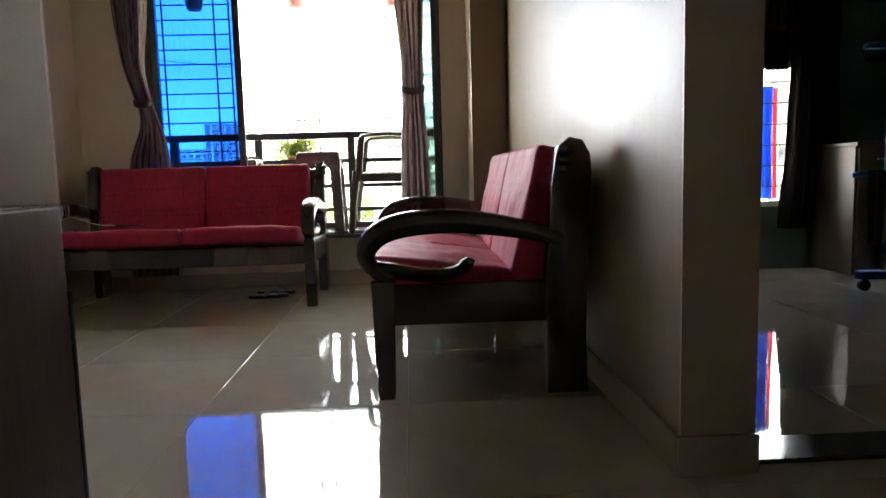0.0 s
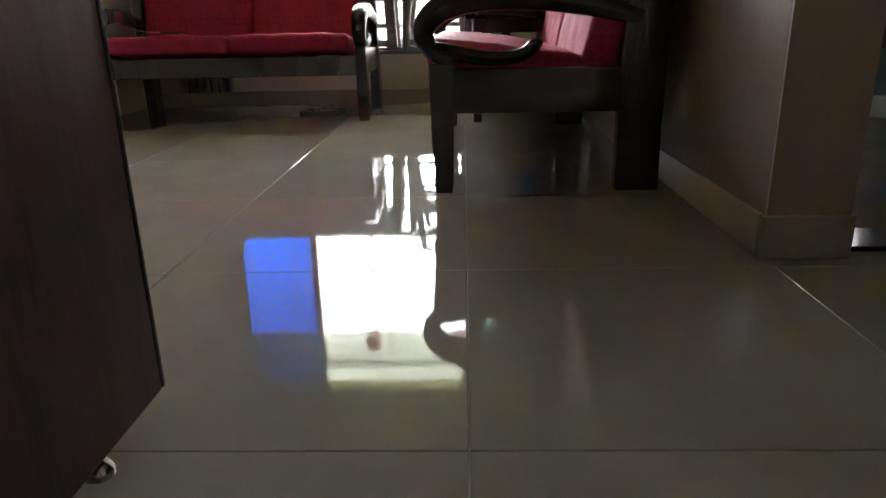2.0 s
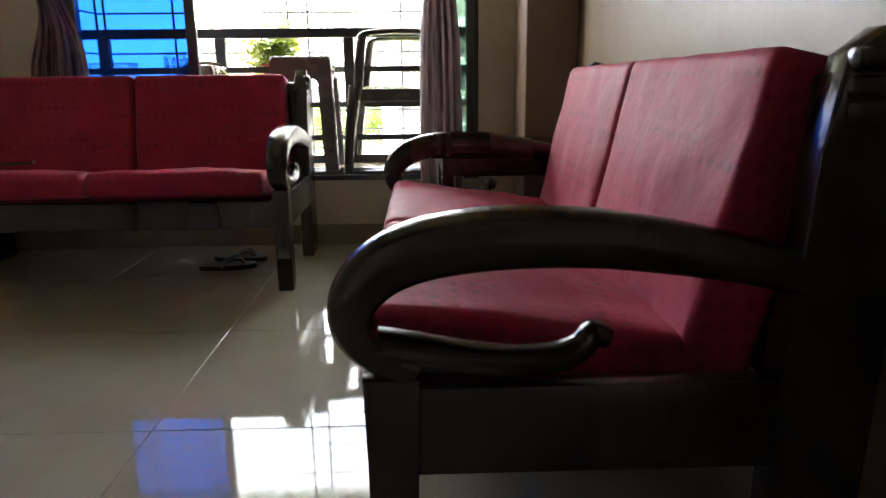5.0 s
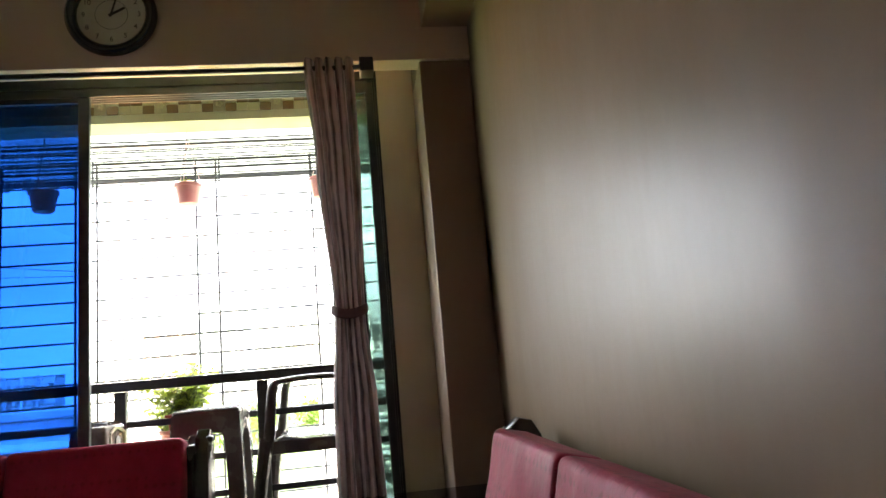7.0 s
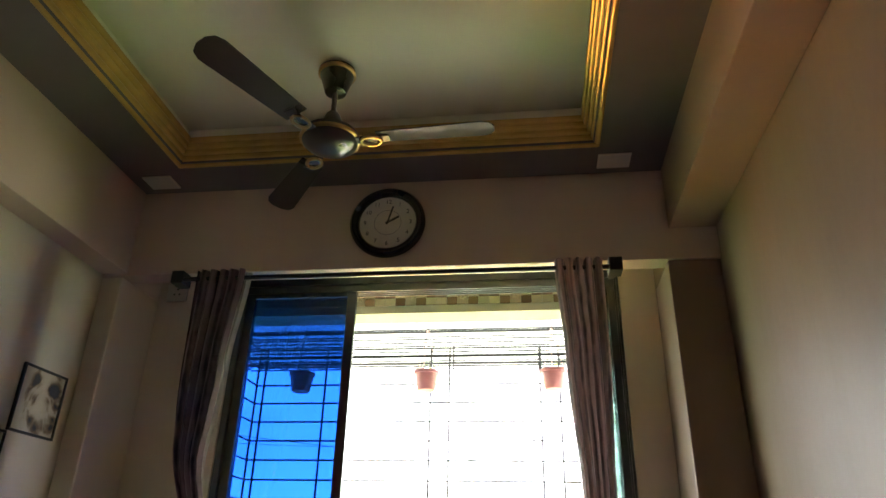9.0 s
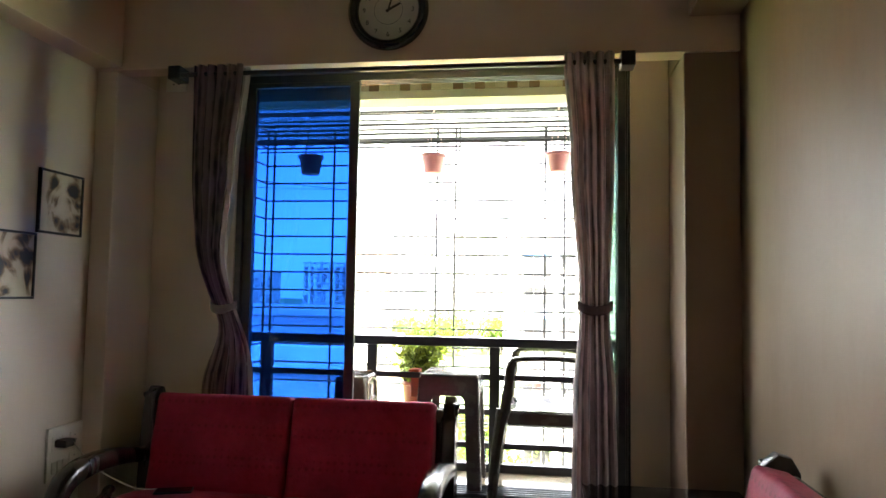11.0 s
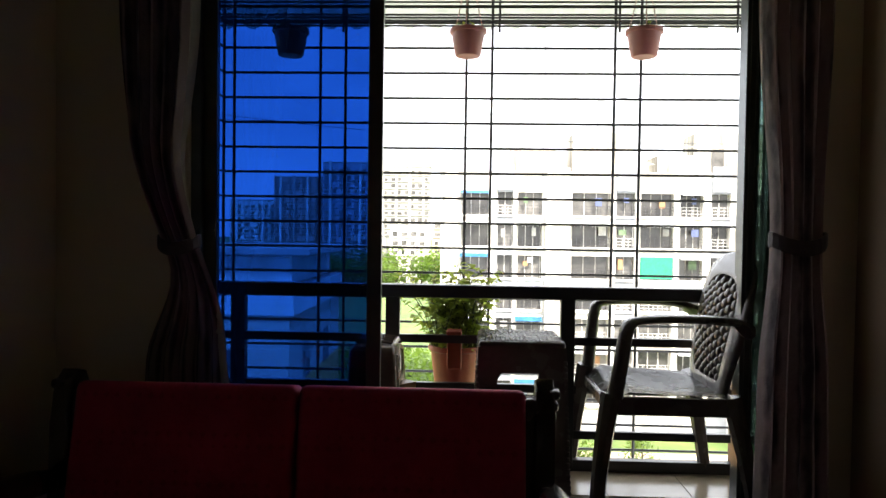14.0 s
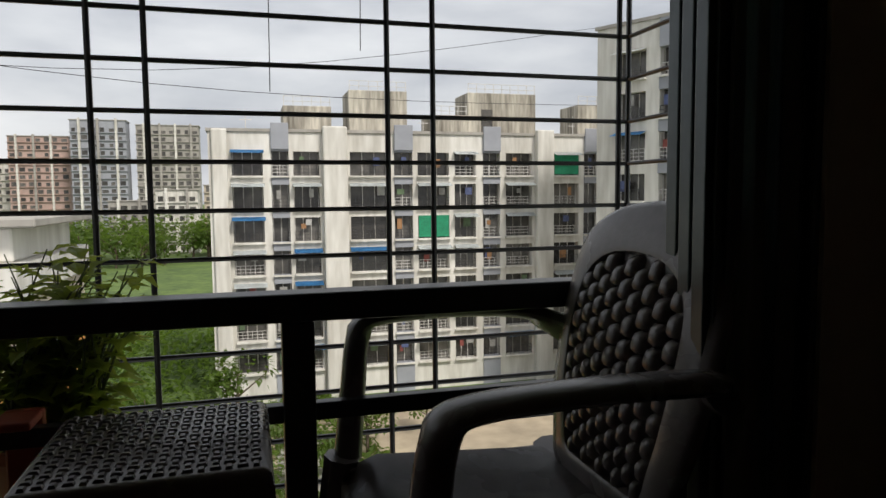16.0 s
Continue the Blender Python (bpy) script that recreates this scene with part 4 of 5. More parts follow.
def hanging_pot(x, y, zr, group):
    h = thing("hanging_pot", "painted-glare pink plastic pot hanging on cords under the awning", "hanging pot", pose(x, y, zr - 0.115), group)
    bm = bmesh.new()
    lathe(bm, [(0.050, 0.0), (0.056, 0.006), (0.072, 0.098), (0.080, 0.100), (0.080, 0.116), (0.072, 0.116), (0.066, 0.092), (0.02, 0.090)], 20)
    part("pot", bm, M_POTGLARE, h, smooth=True)
    for k in range(3):
        a = 2.1 * k + 0.4
        bm = bmesh.new()
        tube(bm, [(0.074 * math.cos(a), 0.074 * math.sin(a), 0.112), (0.0, 0.0, 0.40)], 0.0028, 5)
        part("cord", bm, M_ROPE, h)
    bm = bmesh.new()
    tube(bm, [(0, 0, 0.395), (0, 0, 0.575), (0.006, 0, 0.590), (0.016, 0, 0.590), (0.022, 0, 0.575)], 0.003, 5)
    part("hook", bm, M_RAIL, h)
    bush(h, 5, 0.03, 0.06, 0.05, 0.022, 5, int(x * 100) + 500, 0.09)
    return h


for x in (-1.50, -0.72, 0.04):
    hanging_pot(x, YR + 0.30, 2.175, "hanging pots")

# decorated tile band on the lintel
M_T1 = mat("cream wall tile", (0.52, 0.45, 0.32), 0.25, scale=12, var=0.1, bump=0.02, each=0.06)
M_T2 = mat("brown wall tile", (0.20, 0.125, 0.08), 0.25, scale=12, var=0.15, bump=0.02, each=0.1)
M_T3 = mat("taupe flower tile", (0.36, 0.29, 0.22), 0.3, scale=25, var=0.3, bump=0.03)
band = tagged(new("trim_tile_band"), "band of cream and brown tiles with flower motifs", "tile band", kind="structure")
TW = 0.0605
for k in range(48):
    x = -2.25 + k * TW
    mt = (M_T2, M_T1, M_T1, M_T2, M_T3)[k % 5]
    for row in range(2):
        m2 = mt if row == 0 else (M_T1, M_T2, M_T2, M_T1, M_T3)[k % 5]
        if k % 5 == 4:
            if row == 0:
                part("tile", slab((x, YR - 0.068, 2.47), (x + TW - 0.002, YR - 0.060, 2.47 + 2 * 0.0465), 0.002, 1), M_T3, band)
                bm = bmesh.new()
                for p in range(5):
                    an = 2 * math.pi * p / 5
                    lathe(bm, [(0.009, 0.0), (0.007, 0.003), (0.001, 0.004)], 8, (0.013 * math.cos(an), 0.013 * math.sin(an)))
                bmesh.ops.transform(bm, matrix=Matrix.Translation((x + TW / 2, YR - 0.068, 2.515)) @ Matrix.Rotation(radians(90), 4, "X"), verts=bm.verts)
                part("flower_motif", bm, M_T1, band)
        else:
            part("tile", slab((x, YR - 0.068, 2.47 + row * 0.0475), (x + TW - 0.002, YR - 0.060, 2.47 + row * 0.0475 + 0.0455), 0.002, 1), m2, band)

# tiled edge of the balcony wall
M_MOS = mat("grey glazed tile", (0.46, 0.44, 0.40), 0.18, scale=10, var=0.25, bump=0.03, tint=(0.66, 0.58, 0.47), each=0.35)
tp = tagged(new("balcony_pillar"), "balcony pillar clad in grey and brown glazed tiles", "pillar", kind="structure")
part("core", slab((0.482, 3.02, -0.1), (0.795, 3.06, 2.42)), M_PLASTER, tp)
t0 = part("tile", slab((0, 0, 0), (0.092, 0.006, 0.092), 0.004, 1), M_MOS, tp, at=pose(0.483, 3.012, 0.0))
for i in range(3):
    for j in range(25):
        if i or j:
            share("tile", t0, tp, pose(0.483 + i * 0.096, 3.012, j * 0.096))
for i in range(2):
    for j in range(25):
        share("tile", t0, tp, pose(0.793, 3.005 - i * 0.096, j * 0.096, 0, 0, -90))

# ---- wall clock ----
ck = thing("wall_clock", "round black-rimmed wall clock reading five past two", "clock", Matrix.Translation((-0.752, 2.187, 2.602)) @ Matrix.Rotation(radians(90), 4, "X"))
R = 0.184
M_RIM = mat("dark blue-black glossy rim", (0.015, 0.017, 0.028), 0.2, scale=20, var=0.2, bump=0.01, coat=0.5)
M_FACE = mat("off-white dial", (0.62, 0.60, 0.54), 0.5, scale=20, var=0.04, bump=0.01)
bm = bmesh.new()
nseg = 48
prof = [(R, 0.0), (R, 0.022), (R - 0.012, 0.036), (R - 0.03, 0.034), (R - 0.044, 0.020), (R - 0.046, 0.006)]
rings = [[bm.verts.new((r * math.cos(2 * math.pi * k / nseg), r * math.sin(2 * math.pi * k / nseg), z)) for k in range(nseg)] for r, z in prof]
for a, b2 in zip(rings, rings[1:]):
    for k in range(nseg):
        bm.faces.new((a[k], a[(k + 1) % nseg], b2[(k + 1) % nseg], b2[k]))
part("rim", bm, M_RIM, ck, smooth=True)
part("dial", lathe(bmesh.new(), [(R - 0.04, 0.0), (R - 0.04, 0.010)], 48), M_FACE, ck)
M_INK = mat("black dial print", (0.03, 0.03, 0.035), 0.6, scale=20, var=0.1, bump=0)


def words(name, text, size, at, mt, parent, label=""):
    cu = bpy.data.curves.new(name, "FONT")
    cu.body, cu.size, cu.align_x, cu.align_y, cu.extrude = text, size, "CENTER", "CENTER", 0.0006
    tmp = bpy.data.objects.new(name, cu)
    scene.collection.objects.link(tmp)
    me = bpy.data.meshes.new_from_object(tmp.evaluated_get(bpy.context.evaluated_depsgraph_get()))
    bpy.data.objects.remove(tmp)
    me.materials.clear()
    me.materials.append(mt)
    ob = new(name, me)
    ob.parent = parent
    ob.matrix_basis = at
    return ob


for k in range(1, 13):
    an = radians(90 - 30 * k)
    words("numeral", str(k), 0.031, pose(0.112 * math.cos(an), 0.112 * math.sin(an), 0.0115), M_INK, ck)
bm = bmesh.new()
ringp = [(0.066 * math.cos(a), 0.066 * math.sin(a), 0.011) for a in [2 * math.pi * k / 40 for k in range(41)]]
tube(bm, ringp, 0.0009, 4)
part("dial_ring", bm, M_INK, ck)
for nm, ang, ln, wd in (("hour_hand", 90 - 62, 0.062, 0.0055), ("minute_hand", 90 - 16, 0.088, 0.004)):
    bm = slab((-0.012, -wd, 0.013), (ln, wd, 0.0145))
    bmesh.ops.transform(bm, matrix=pose(0, 0, 0.0015 if nm[0] == "m" else 0, 0, 0, ang), verts=bm.verts)
    part(nm, bm, M_INK, ck)

# ---- ceiling fan ----
fan = thing("ceiling_fan", "dark brown three-blade ceiling fan with brass trims", "ceiling fan", pose(-0.87, 1.56, 0))
M_FAN = mat("dark bronze fan paint", (0.030, 0.022, 0.018), 0.28, scale=20, var=0.2, bump=0.01, coat=0.4)
part("canopy", lathe(bmesh.new(), [(0.02, 2.90), (0.045, 2.905), (0.062, 2.96), (0.075, 3.0), (0.078, 3.018)], 24), M_FAN, fan, smooth=True)
part("canopy_ring", lathe(bmesh.new(), [(0.074, 2.992), (0.081, 2.998), (0.081, 3.008), (0.074, 3.014)], 24), M_BRASS, fan, "brass ring", smooth=True)
part("rod", tube(bmesh.new(), [(0, 0, 2.76), (0, 0, 2.91)], 0.011, 10), M_FAN, fan)
part("hub_cup", lathe(bmesh.new(), [(0.055, 2.705), (0.048, 2.74), (0.030, 2.79), (0.022, 2.80)], 24), M_FAN, fan, smooth=True)
part("motor", lathe(bmesh.new(), [(0.03, 2.622), (0.075, 2.626), (0.108, 2.645), (0.120, 2.668), (0.112, 2.695), (0.06, 2.712), (0.02, 2.714)], 32), M_FAN, fan, smooth=True)
part("motor_ring", lathe(bmesh.new(), [(0.117, 2.657), (0.124, 2.662), (0.124, 2.672), (0.117, 2.677)], 32), M_BRASS, fan, "brass ring", smooth=True)
for ang in (-2, 128, 246):
    holder = part("blade_arm", box(bmesh.new(), (0.10, -0.022, 2.653), (0.25, 0.022, 2.661), 0.003), M_FAN, fan)
    holder.matrix_basis = pose(0, 0, 0, 0, 0, ang)
    bm = bmesh.new()
    ringq = [(0.175 + 0.040 * math.cos(a), 0.030 * math.sin(a), 2.648) for a in [2 * math.pi * k / 24 for k in range(25)]]
    tube(bm, ringq, 0.0075, 6)
    part("ring_trim", bm, M_BRASS, holder, "brass oval trim", smooth=True)
    bm = bmesh.new()
    out = [(0.20, -0.048), (0.62, -0.066), (0.655, -0.052), (0.672, -0.02), (0.672, 0.02), (0.655, 0.05), (0.62, 0.062), (0.20, 0.048)]
    a = [bm.verts.new((x, y, 2.664 + y * 0.18)) for x, y in out]
    c = [bm.verts.new((x, y, 2.669 + y * 0.18)) for x, y in out]
    bm.faces.new(a)
    bm.faces.new(c[::-1])
    for i in range(len(out)):
        bm.faces.new((a[(i + 1) % len(out)], a[i], c[i], c[(i + 1) % len(out)]))
    bl = part("blade", bm, M_FAN, fan)
    bl.matrix_basis = pose(0, 0, 0, 0, 0, ang)

# ceiling lamps let into the border
M_PANEL = mat("white lamp diffuser, off", (0.62, 0.62, 0.60), 0.5, scale=20, var=0.03, bump=0)
for x, y in ((0.325, 2.075), (-1.905, 2.075), (0.325, 0.3), (-1.905, 0.3)):
    lp = thing("ceiling_light", "square white recessed ceiling panel, switched off", "ceiling light", pose(x, y, ZC), "ceiling panels")
    part("frame", slab((-0.075, -0.06, -0.008), (0.075, 0.06, -0.001), 0.003), M_WHITEP, lp)
    part("diffuser", slab((-0.066, -0.051, -0.011), (0.066, 0.051, -0.0085), 0.001), M_PANEL, lp)


# ---- pictures, switches, sockets ----
def abstract_art(name, seed):
    m = bpy.data.materials.new(name)
    m.use_nodes = True
    n, l = m.node_tree.nodes, m.node_tree.links
    b = n["Principled BSDF"]
    b.inputs["Roughness"].default_value = 0.35
    co, mp = n.new("ShaderNodeTexCoord"), n.new("ShaderNodeMapping")
    mp.inputs["Location"].default_value = (seed, seed * 2.1, 0)
    l.new(co.outputs["Object"], mp.inputs[0])
    a, v = n.new("ShaderNodeTexNoise"), n.new("ShaderNodeTexVoronoi")
    a.inputs["Scale"].default_value, a.inputs["Detail"].default_value, a.inputs["Distortion"].default_value = 7, 5, 1.6
    v.inputs["Scale"].default_value = 12
    l.new(mp.outputs[0], a.inputs["Vector"])
    l.new(mp.outputs[0], v.inputs["Vector"])
    mu = n.new("ShaderNodeMath")
    mu.operation = "MULTIPLY_ADD"
    mu.inputs[1].default_value = 0.55
    l.new(v.outputs["Distance"], mu.inputs[0])
    l.new(a.outputs["Fac"], mu.inputs[2])
    r = n.new("ShaderNodeValToRGB")
    els = r.color_ramp.elements
    els[0].position, els[0].color = 0.56, (0.02, 0.02, 0.024, 1)
    els[1].position, els[1].color = 0.92, (0.62, 0.55, 0.42, 1)
    e = els.new(0.64)
    e.color = (0.20, 0.13, 0.07, 1)
    e = els.new(0.76)
    e.color = (0.55, 0.47, 0.34, 1)
    l.new(mu.outputs[0], r.inputs["Fac"])
    l.new(r.outputs["Color"], b.inputs["Base Color"])
    return m


def picture(y0, z0, seed):
    p = thing("picture", "small dark-framed print of brown and cream blooms", "picture", pose(XL, y0, z0), "wall prints")
    part("frame", box(box(box(slab((0.001, 0, 0), (0.016, 0.281, 0.010), 0.002), (0.001, 0, 0.269), (0.016, 0.281, 0.279), 0.002), (0.001, 0, 0.0105), (0.016, 0.010, 0.2685), 0.002), (0.001, 0.271, 0.0105), (0.016, 0.281, 0.2685), 0.002), M_BLACKP, p)
    part("print", slab((0.002, 0.010, 0.0105), (0.009, 0.271, 0.2685)), abstract_art("print %d" % seed, seed), p)


picture(1.845, 1.560, 3)
picture(1.562, 1.277, 8)
sw = thing("switch_board", "ivory switch and socket board with a black charger", "switch board", pose(XL, 1.975, 0.475))
part("plate", slab((0.001, 0, 0), (0.014, 0.232, 0.235), 0.004), M_WHITEP, sw)
for i in range(3):
    part("switch", slab((0.0142, 0.025 + 0.034 * i, 0.035), (0.019, 0.053 + 0.034 * i, 0.085), 0.002), M_WHITEP, sw)
for y, z in ((0.055, 0.165), (0.17, 0.165), (0.17, 0.075)):
    part("socket", slab((0.0142, y - 0.032, z - 0.032), (0.0165, y + 0.032, z + 0.032), 0.002), M_WHITEP, sw)
    for dy, dz in ((0, 0.014), (-0.011, -0.008), (0.011, -0.008)):
        part("pin_hole", lathe(bmesh.new(), [(0.0032, 0), (0.0032, 0.0006)], 8), M_BLACKP, sw).matrix_basis = Matrix.Translation((0.0166, y + dy, z + dz)) @ Matrix.Rotation(radians(90), 4, "Y")
chg = thing("phone_charger", "black phone charger with a thin cable in the socket", "charger", pose(XL, 2.03, 0.64))
part("plug", slab((0.0175, -0.022, -0.016), (0.075, 0.045, 0.016), 0.006), M_BLACKP, chg)
bm = bmesh.new()
tube(bm, curve([(0.075, 0.03, 0.0), (0.14, -0.02, -0.02), (0.28, -0.09, -0.08), (0.46, -0.12, -0.135), (0.56, -0.10, -0.142)], 8), 0.0022, 6)
part("cable", bm, M_WHITEP, chg, "thin pale cable")
ss = thing("wall_socket", "white three-pin socket high on the wall", "socket", pose(-2.035, YW, 2.37))
part("plate", slab((0, -0.014, 0), (0.115, -0.001, 0.10), 0.004), M_WHITEP, ss)
for dx, dz in ((0.0575, 0.066), (0.043, 0.038), (0.072, 0.038)):
    part("pin_hole", lathe(bmesh.new(), [(0.005, 0), (0.005, 0.0008)], 8), M_BLACKP, ss).matrix_basis = Matrix.Translation((dx, -0.0142, dz)) @ Matrix.Rotation(radians(90), 4, "X")

# ---- side table, phone, slippers ----
tb = thing("side_table", "black side table beside the sofa", "table", pose(0.42, 1.86, 0))
M_TTOP = mat("black glass table top", (0.012, 0.013, 0.013), 0.08, scale=20, var=0.2, bump=0.0)
part("tabletop", slab((-0.31, -0.30, 0.53), (0.31, 0.30, 0.555), 0.006), M_TTOP, tb)
part("apron", slab((-0.27, -0.26, 0.46), (0.27, 0.26, 0.529), 0.004), M_WOOD, tb)
for sx in (-1, 1):
    for sy in (-1, 1):
        part("leg", slab((sx * 0.25 - 0.022, sy * 0.24 - 0.022, 0.0), (sx * 0.25 + 0.022, sy * 0.24 + 0.022, 0.459), 0.004), M_WOOD, tb)
part("shelf", slab((-0.25, -0.24, 0.14), (0.25, 0.24, 0.158), 0.003), M_WOOD, tb)
ph = thing("phone", "black phone charging on the seat cushion", "phone", pose(-1.56, 1.93, 0.490, 0, 0, 20))
part("body", slab((-0.075, -0.036, 0), (0.075, 0.036, 0.009), 0.003), M_BLACKP, ph)
part("screen", slab((-0.070, -0.032, 0.0092), (0.070, 0.032, 0.0100)), M_TTOP, ph)


def slipper(at):
    s = thing("slipper", "black rubber flip-flop slipper on the floor", "slipper", at, "pair of slippers")
    bm = bmesh.new()
    out = []
    for k in range(24):
        a = 2 * math.pi * k / 24
        r = 0.045 + 0.006 * math.cos(a)
        out.append((0.125 * math.cos(a), r * math.sin(a)))
    a_, b_ = [bm.verts.new((x, y, 0.0)) for x, y in out], [bm.verts.new((x, y, 0.020)) for x, y in out]
    bm.faces.new(a_)
    bm.faces.new(b_[::-1])
    for i in range(24):
        bm.faces.new((a_[i], a_[(i + 1) % 24], b_[(i + 1) % 24], b_[i]))
    part("sole", bm, M_BLACKP, s, smooth=True)
    bm = bmesh.new()
    for sy in (-1, 1):
        tube(bm, curve([(0.07, 0, 0.02), (0.04, sy * 0.025, 0.05), (-0.03, sy * 0.045, 0.018)], 6), 0.008, 6)
    part("strap", bm, mat("grey strap", (0.25, 0.25, 0.26), 0.6), s, "grey strap", smooth=True)


slipper(pose(-0.79, 2.10, 0.0, 0, 0, 10))
slipper(pose(-0.77, 2.24, 0.0, 0, 0, -4))

# ---- the entrance door, standing open ----
dr = tagged(new("door_1"), "open dark wooden entrance door with a pale upper panel", "door", kind="structure")
part("lower_panel", slab((-0.380, -2.18, 0.028), (-0.342, -1.278, 0.716), 0.003), M_DOOR, dr)
part("upper_panel", slab((-0.380, -2.18, 0.720), (-0.344, -1.278, 2.05), 0.003), M_DOORUP, dr, "beige upper door panel")
part("edge_strip", slab((-0.381, -1.2775, 0.030), (-0.3405, -1.269, 0.60), 0.002), M_BLACKP, dr, "worn dark edge strip")
part("lock_plate", slab((-0.372, -1.2685, 0.38), (-0.345, -1.2665, 0.53), 0.001), M_CHROME, dr, "steel lock plate")
part("lock_plate", slab((-0.372, -1.2685, 0.13), (-0.345, -1.2665, 0.20), 0.001), M_CHROME, dr, "steel lock plate")
stp = bmesh.new()
lathe(stp, [(0.019, 0.0), (0.019, 0.008), (0.014, 0.017), (0.008, 0.020)], 16, (-0.358, -1.437))
ds = tagged(part("door_stopper", stp, M_CHROME, None, smooth=True), "small steel door stopper on the floor", "door stopper")


# ---- the next room, seen past the end of the wall ----
M_TEAL = mat("dim teal wall paint", (0.16, 0.24, 0.21), 0.6, scale=4, var=0.08, bump=0.05)
YN = 2.56
NX0, NX1, NZ0, NZ1 = 2.50, 2.92, 0.45, 1.46
setting("wall_next_north", box(box(box(box(bmesh.new(), (XJ + 0.001, YN, -0.1), (NX0, YN + 0.18, 3.02)), (NX1, YN, -0.1), (4.4, YN + 0.18, 3.02)), (NX0, YN, -0.1), (NX1, YN + 0.18, NZ0)), (NX0, YN, NZ1), (NX1, YN + 0.18, 3.02)), M_TEAL, "dim teal wall with a small window", "wall")
setting("wall_next_east", slab((4.2, YE, -0.1), (4.4, YN - 0.002, 3.02)), M_TEAL, "dim teal side wall", "wall")
setting("floor_next", slab((3.595, YE, -0.1), (4.2, YN, -0.001)), M_TILE, "glossy tile floor of the next room", "floor")
setting("ceiling_next", slab((XJ, YP, 2.90), (4.4, YN, 3.015)), M_CEIL, "cream ceiling of the next room", "ceiling")
setting("threshold", slab((XJ + 0.012, -0.62, -0.02), (3.0, -0.47, 0.012), 0.003), M_GRANITE, "black granite threshold strip", "threshold")
setting("wall_corridor", box(box(slab((-1.2, -4.6, -0.1), (-1.0, YE - 0.201, 3.02)), (1.3, -4.6, -0.1), (1.5, YE - 0.201, 3.02)), (-1.2, -4.8, -0.1), (1.5, -4.601, 3.02)), M_WALL, "plain corridor wall", "wall")
win2 = tagged(new("window_2"), "small window of the next room with a pale frame", "window", kind="structure")
part("window_frame", box(box(box(slab((NX0 + 0.001, YN + 0.05, NZ0 + 0.001), (NX1, YN + 0.09, NZ0 + 0.035)), (NX0 + 0.001, YN + 0.05, NZ1 - 0.035), (NX1, YN + 0.09, NZ1 - 0.001)), (NX0 + 0.001, YN + 0.05, NZ0 + 0.036), (NX0 + 0.03, YN + 0.09, NZ1 - 0.036)), (NX1 - 0.03, YN + 0.05, NZ0 + 0.036), (NX1 - 0.001, YN + 0.09, NZ1 - 0.036)), M_WHITEP, win2)
for k in range(6):
    part("bar", tube(bmesh.new(), [(NX0 + 0.002, YN + 0.14, NZ0 + 0.14 + k * 0.15), (NX1 - 0.002, YN + 0.14, NZ0 + 0.14 + k * 0.15)], 0.006, 6), M_RAIL, win2)
M_BLUECL = mat("blue striped towel", (0.02, 0.09, 0.40), 0.8, scale=40, var=0.2, bump=0.2)
M_REDCL = mat("red cloth", (0.5, 0.04, 0.05), 0.8, scale=40, var=0.2, bump=0.2)
M_GREENCL = mat("green cloth", (0.03, 0.35, 0.18), 0.8, scale=40, var=0.2, bump=0.2)
tw = thing("towel", "blue towel with a red stripe drying at the window", "towel")
curtain("cloth", [(1.32, 2.60, 2.80), (1.0, 2.61, 2.80), (0.50, 2.66, 2.81)], 3, 0.012, YN + 0.20, tw, M_BLUECL, seed=11)
curtain("stripe", [(1.31, 2.805, 2.84), (1.0, 2.805, 2.84), (0.50, 2.815, 2.85)], 1, 0.008, YN + 0.21, tw, M_REDCL, "red stripe", seed=12)
gc = thing("green_cloth", "green cloth drying outside the window", "cloth")
curtain("cloth", [(0.80, 2.52, 2.68), (0.64, 2.52, 2.68)], 2, 0.010, YN + 0.26, gc, M_GREENCL, seed=13)
M_DARKC = mat("black-brown curtain cloth", (0.020, 0.014, 0.012), 0.8, scale=30, var=0.2, bump=0.15)
dc = thing("curtain", "long black-brown curtain beside the small window", "curtain")
curtain("cloth", [(2.6, 2.76, 3.12), (1.6, 2.77, 3.10), (0.9, 2.75, 3.12), (0.30, 2.70, 3.12)], 5, 0.035, YN - 0.09, dc, M_DARKC, seed=14)
vl = thing("curtain", "short brown and gold patterned curtain over the window", "curtain")
M_GOLDC = mat("brown gold patterned cloth", (0.16, 0.08, 0.02), 0.7, scale=30, var=0.6, bump=0.2, stretch=(0.5, 1, 3))
curtain("cloth", [(2.6, 2.44, 2.77), (2.1, 2.45, 2.77), (1.66, 2.45, 2.76)], 4, 0.025, YN - 0.06, vl, M_GOLDC, seed=15)
curtain("border", [(1.66, 2.45, 2.76), (1.40, 2.46, 2.76)], 4, 0.025, YN - 0.055, vl, M_DARKC, "dark hem", seed=15)

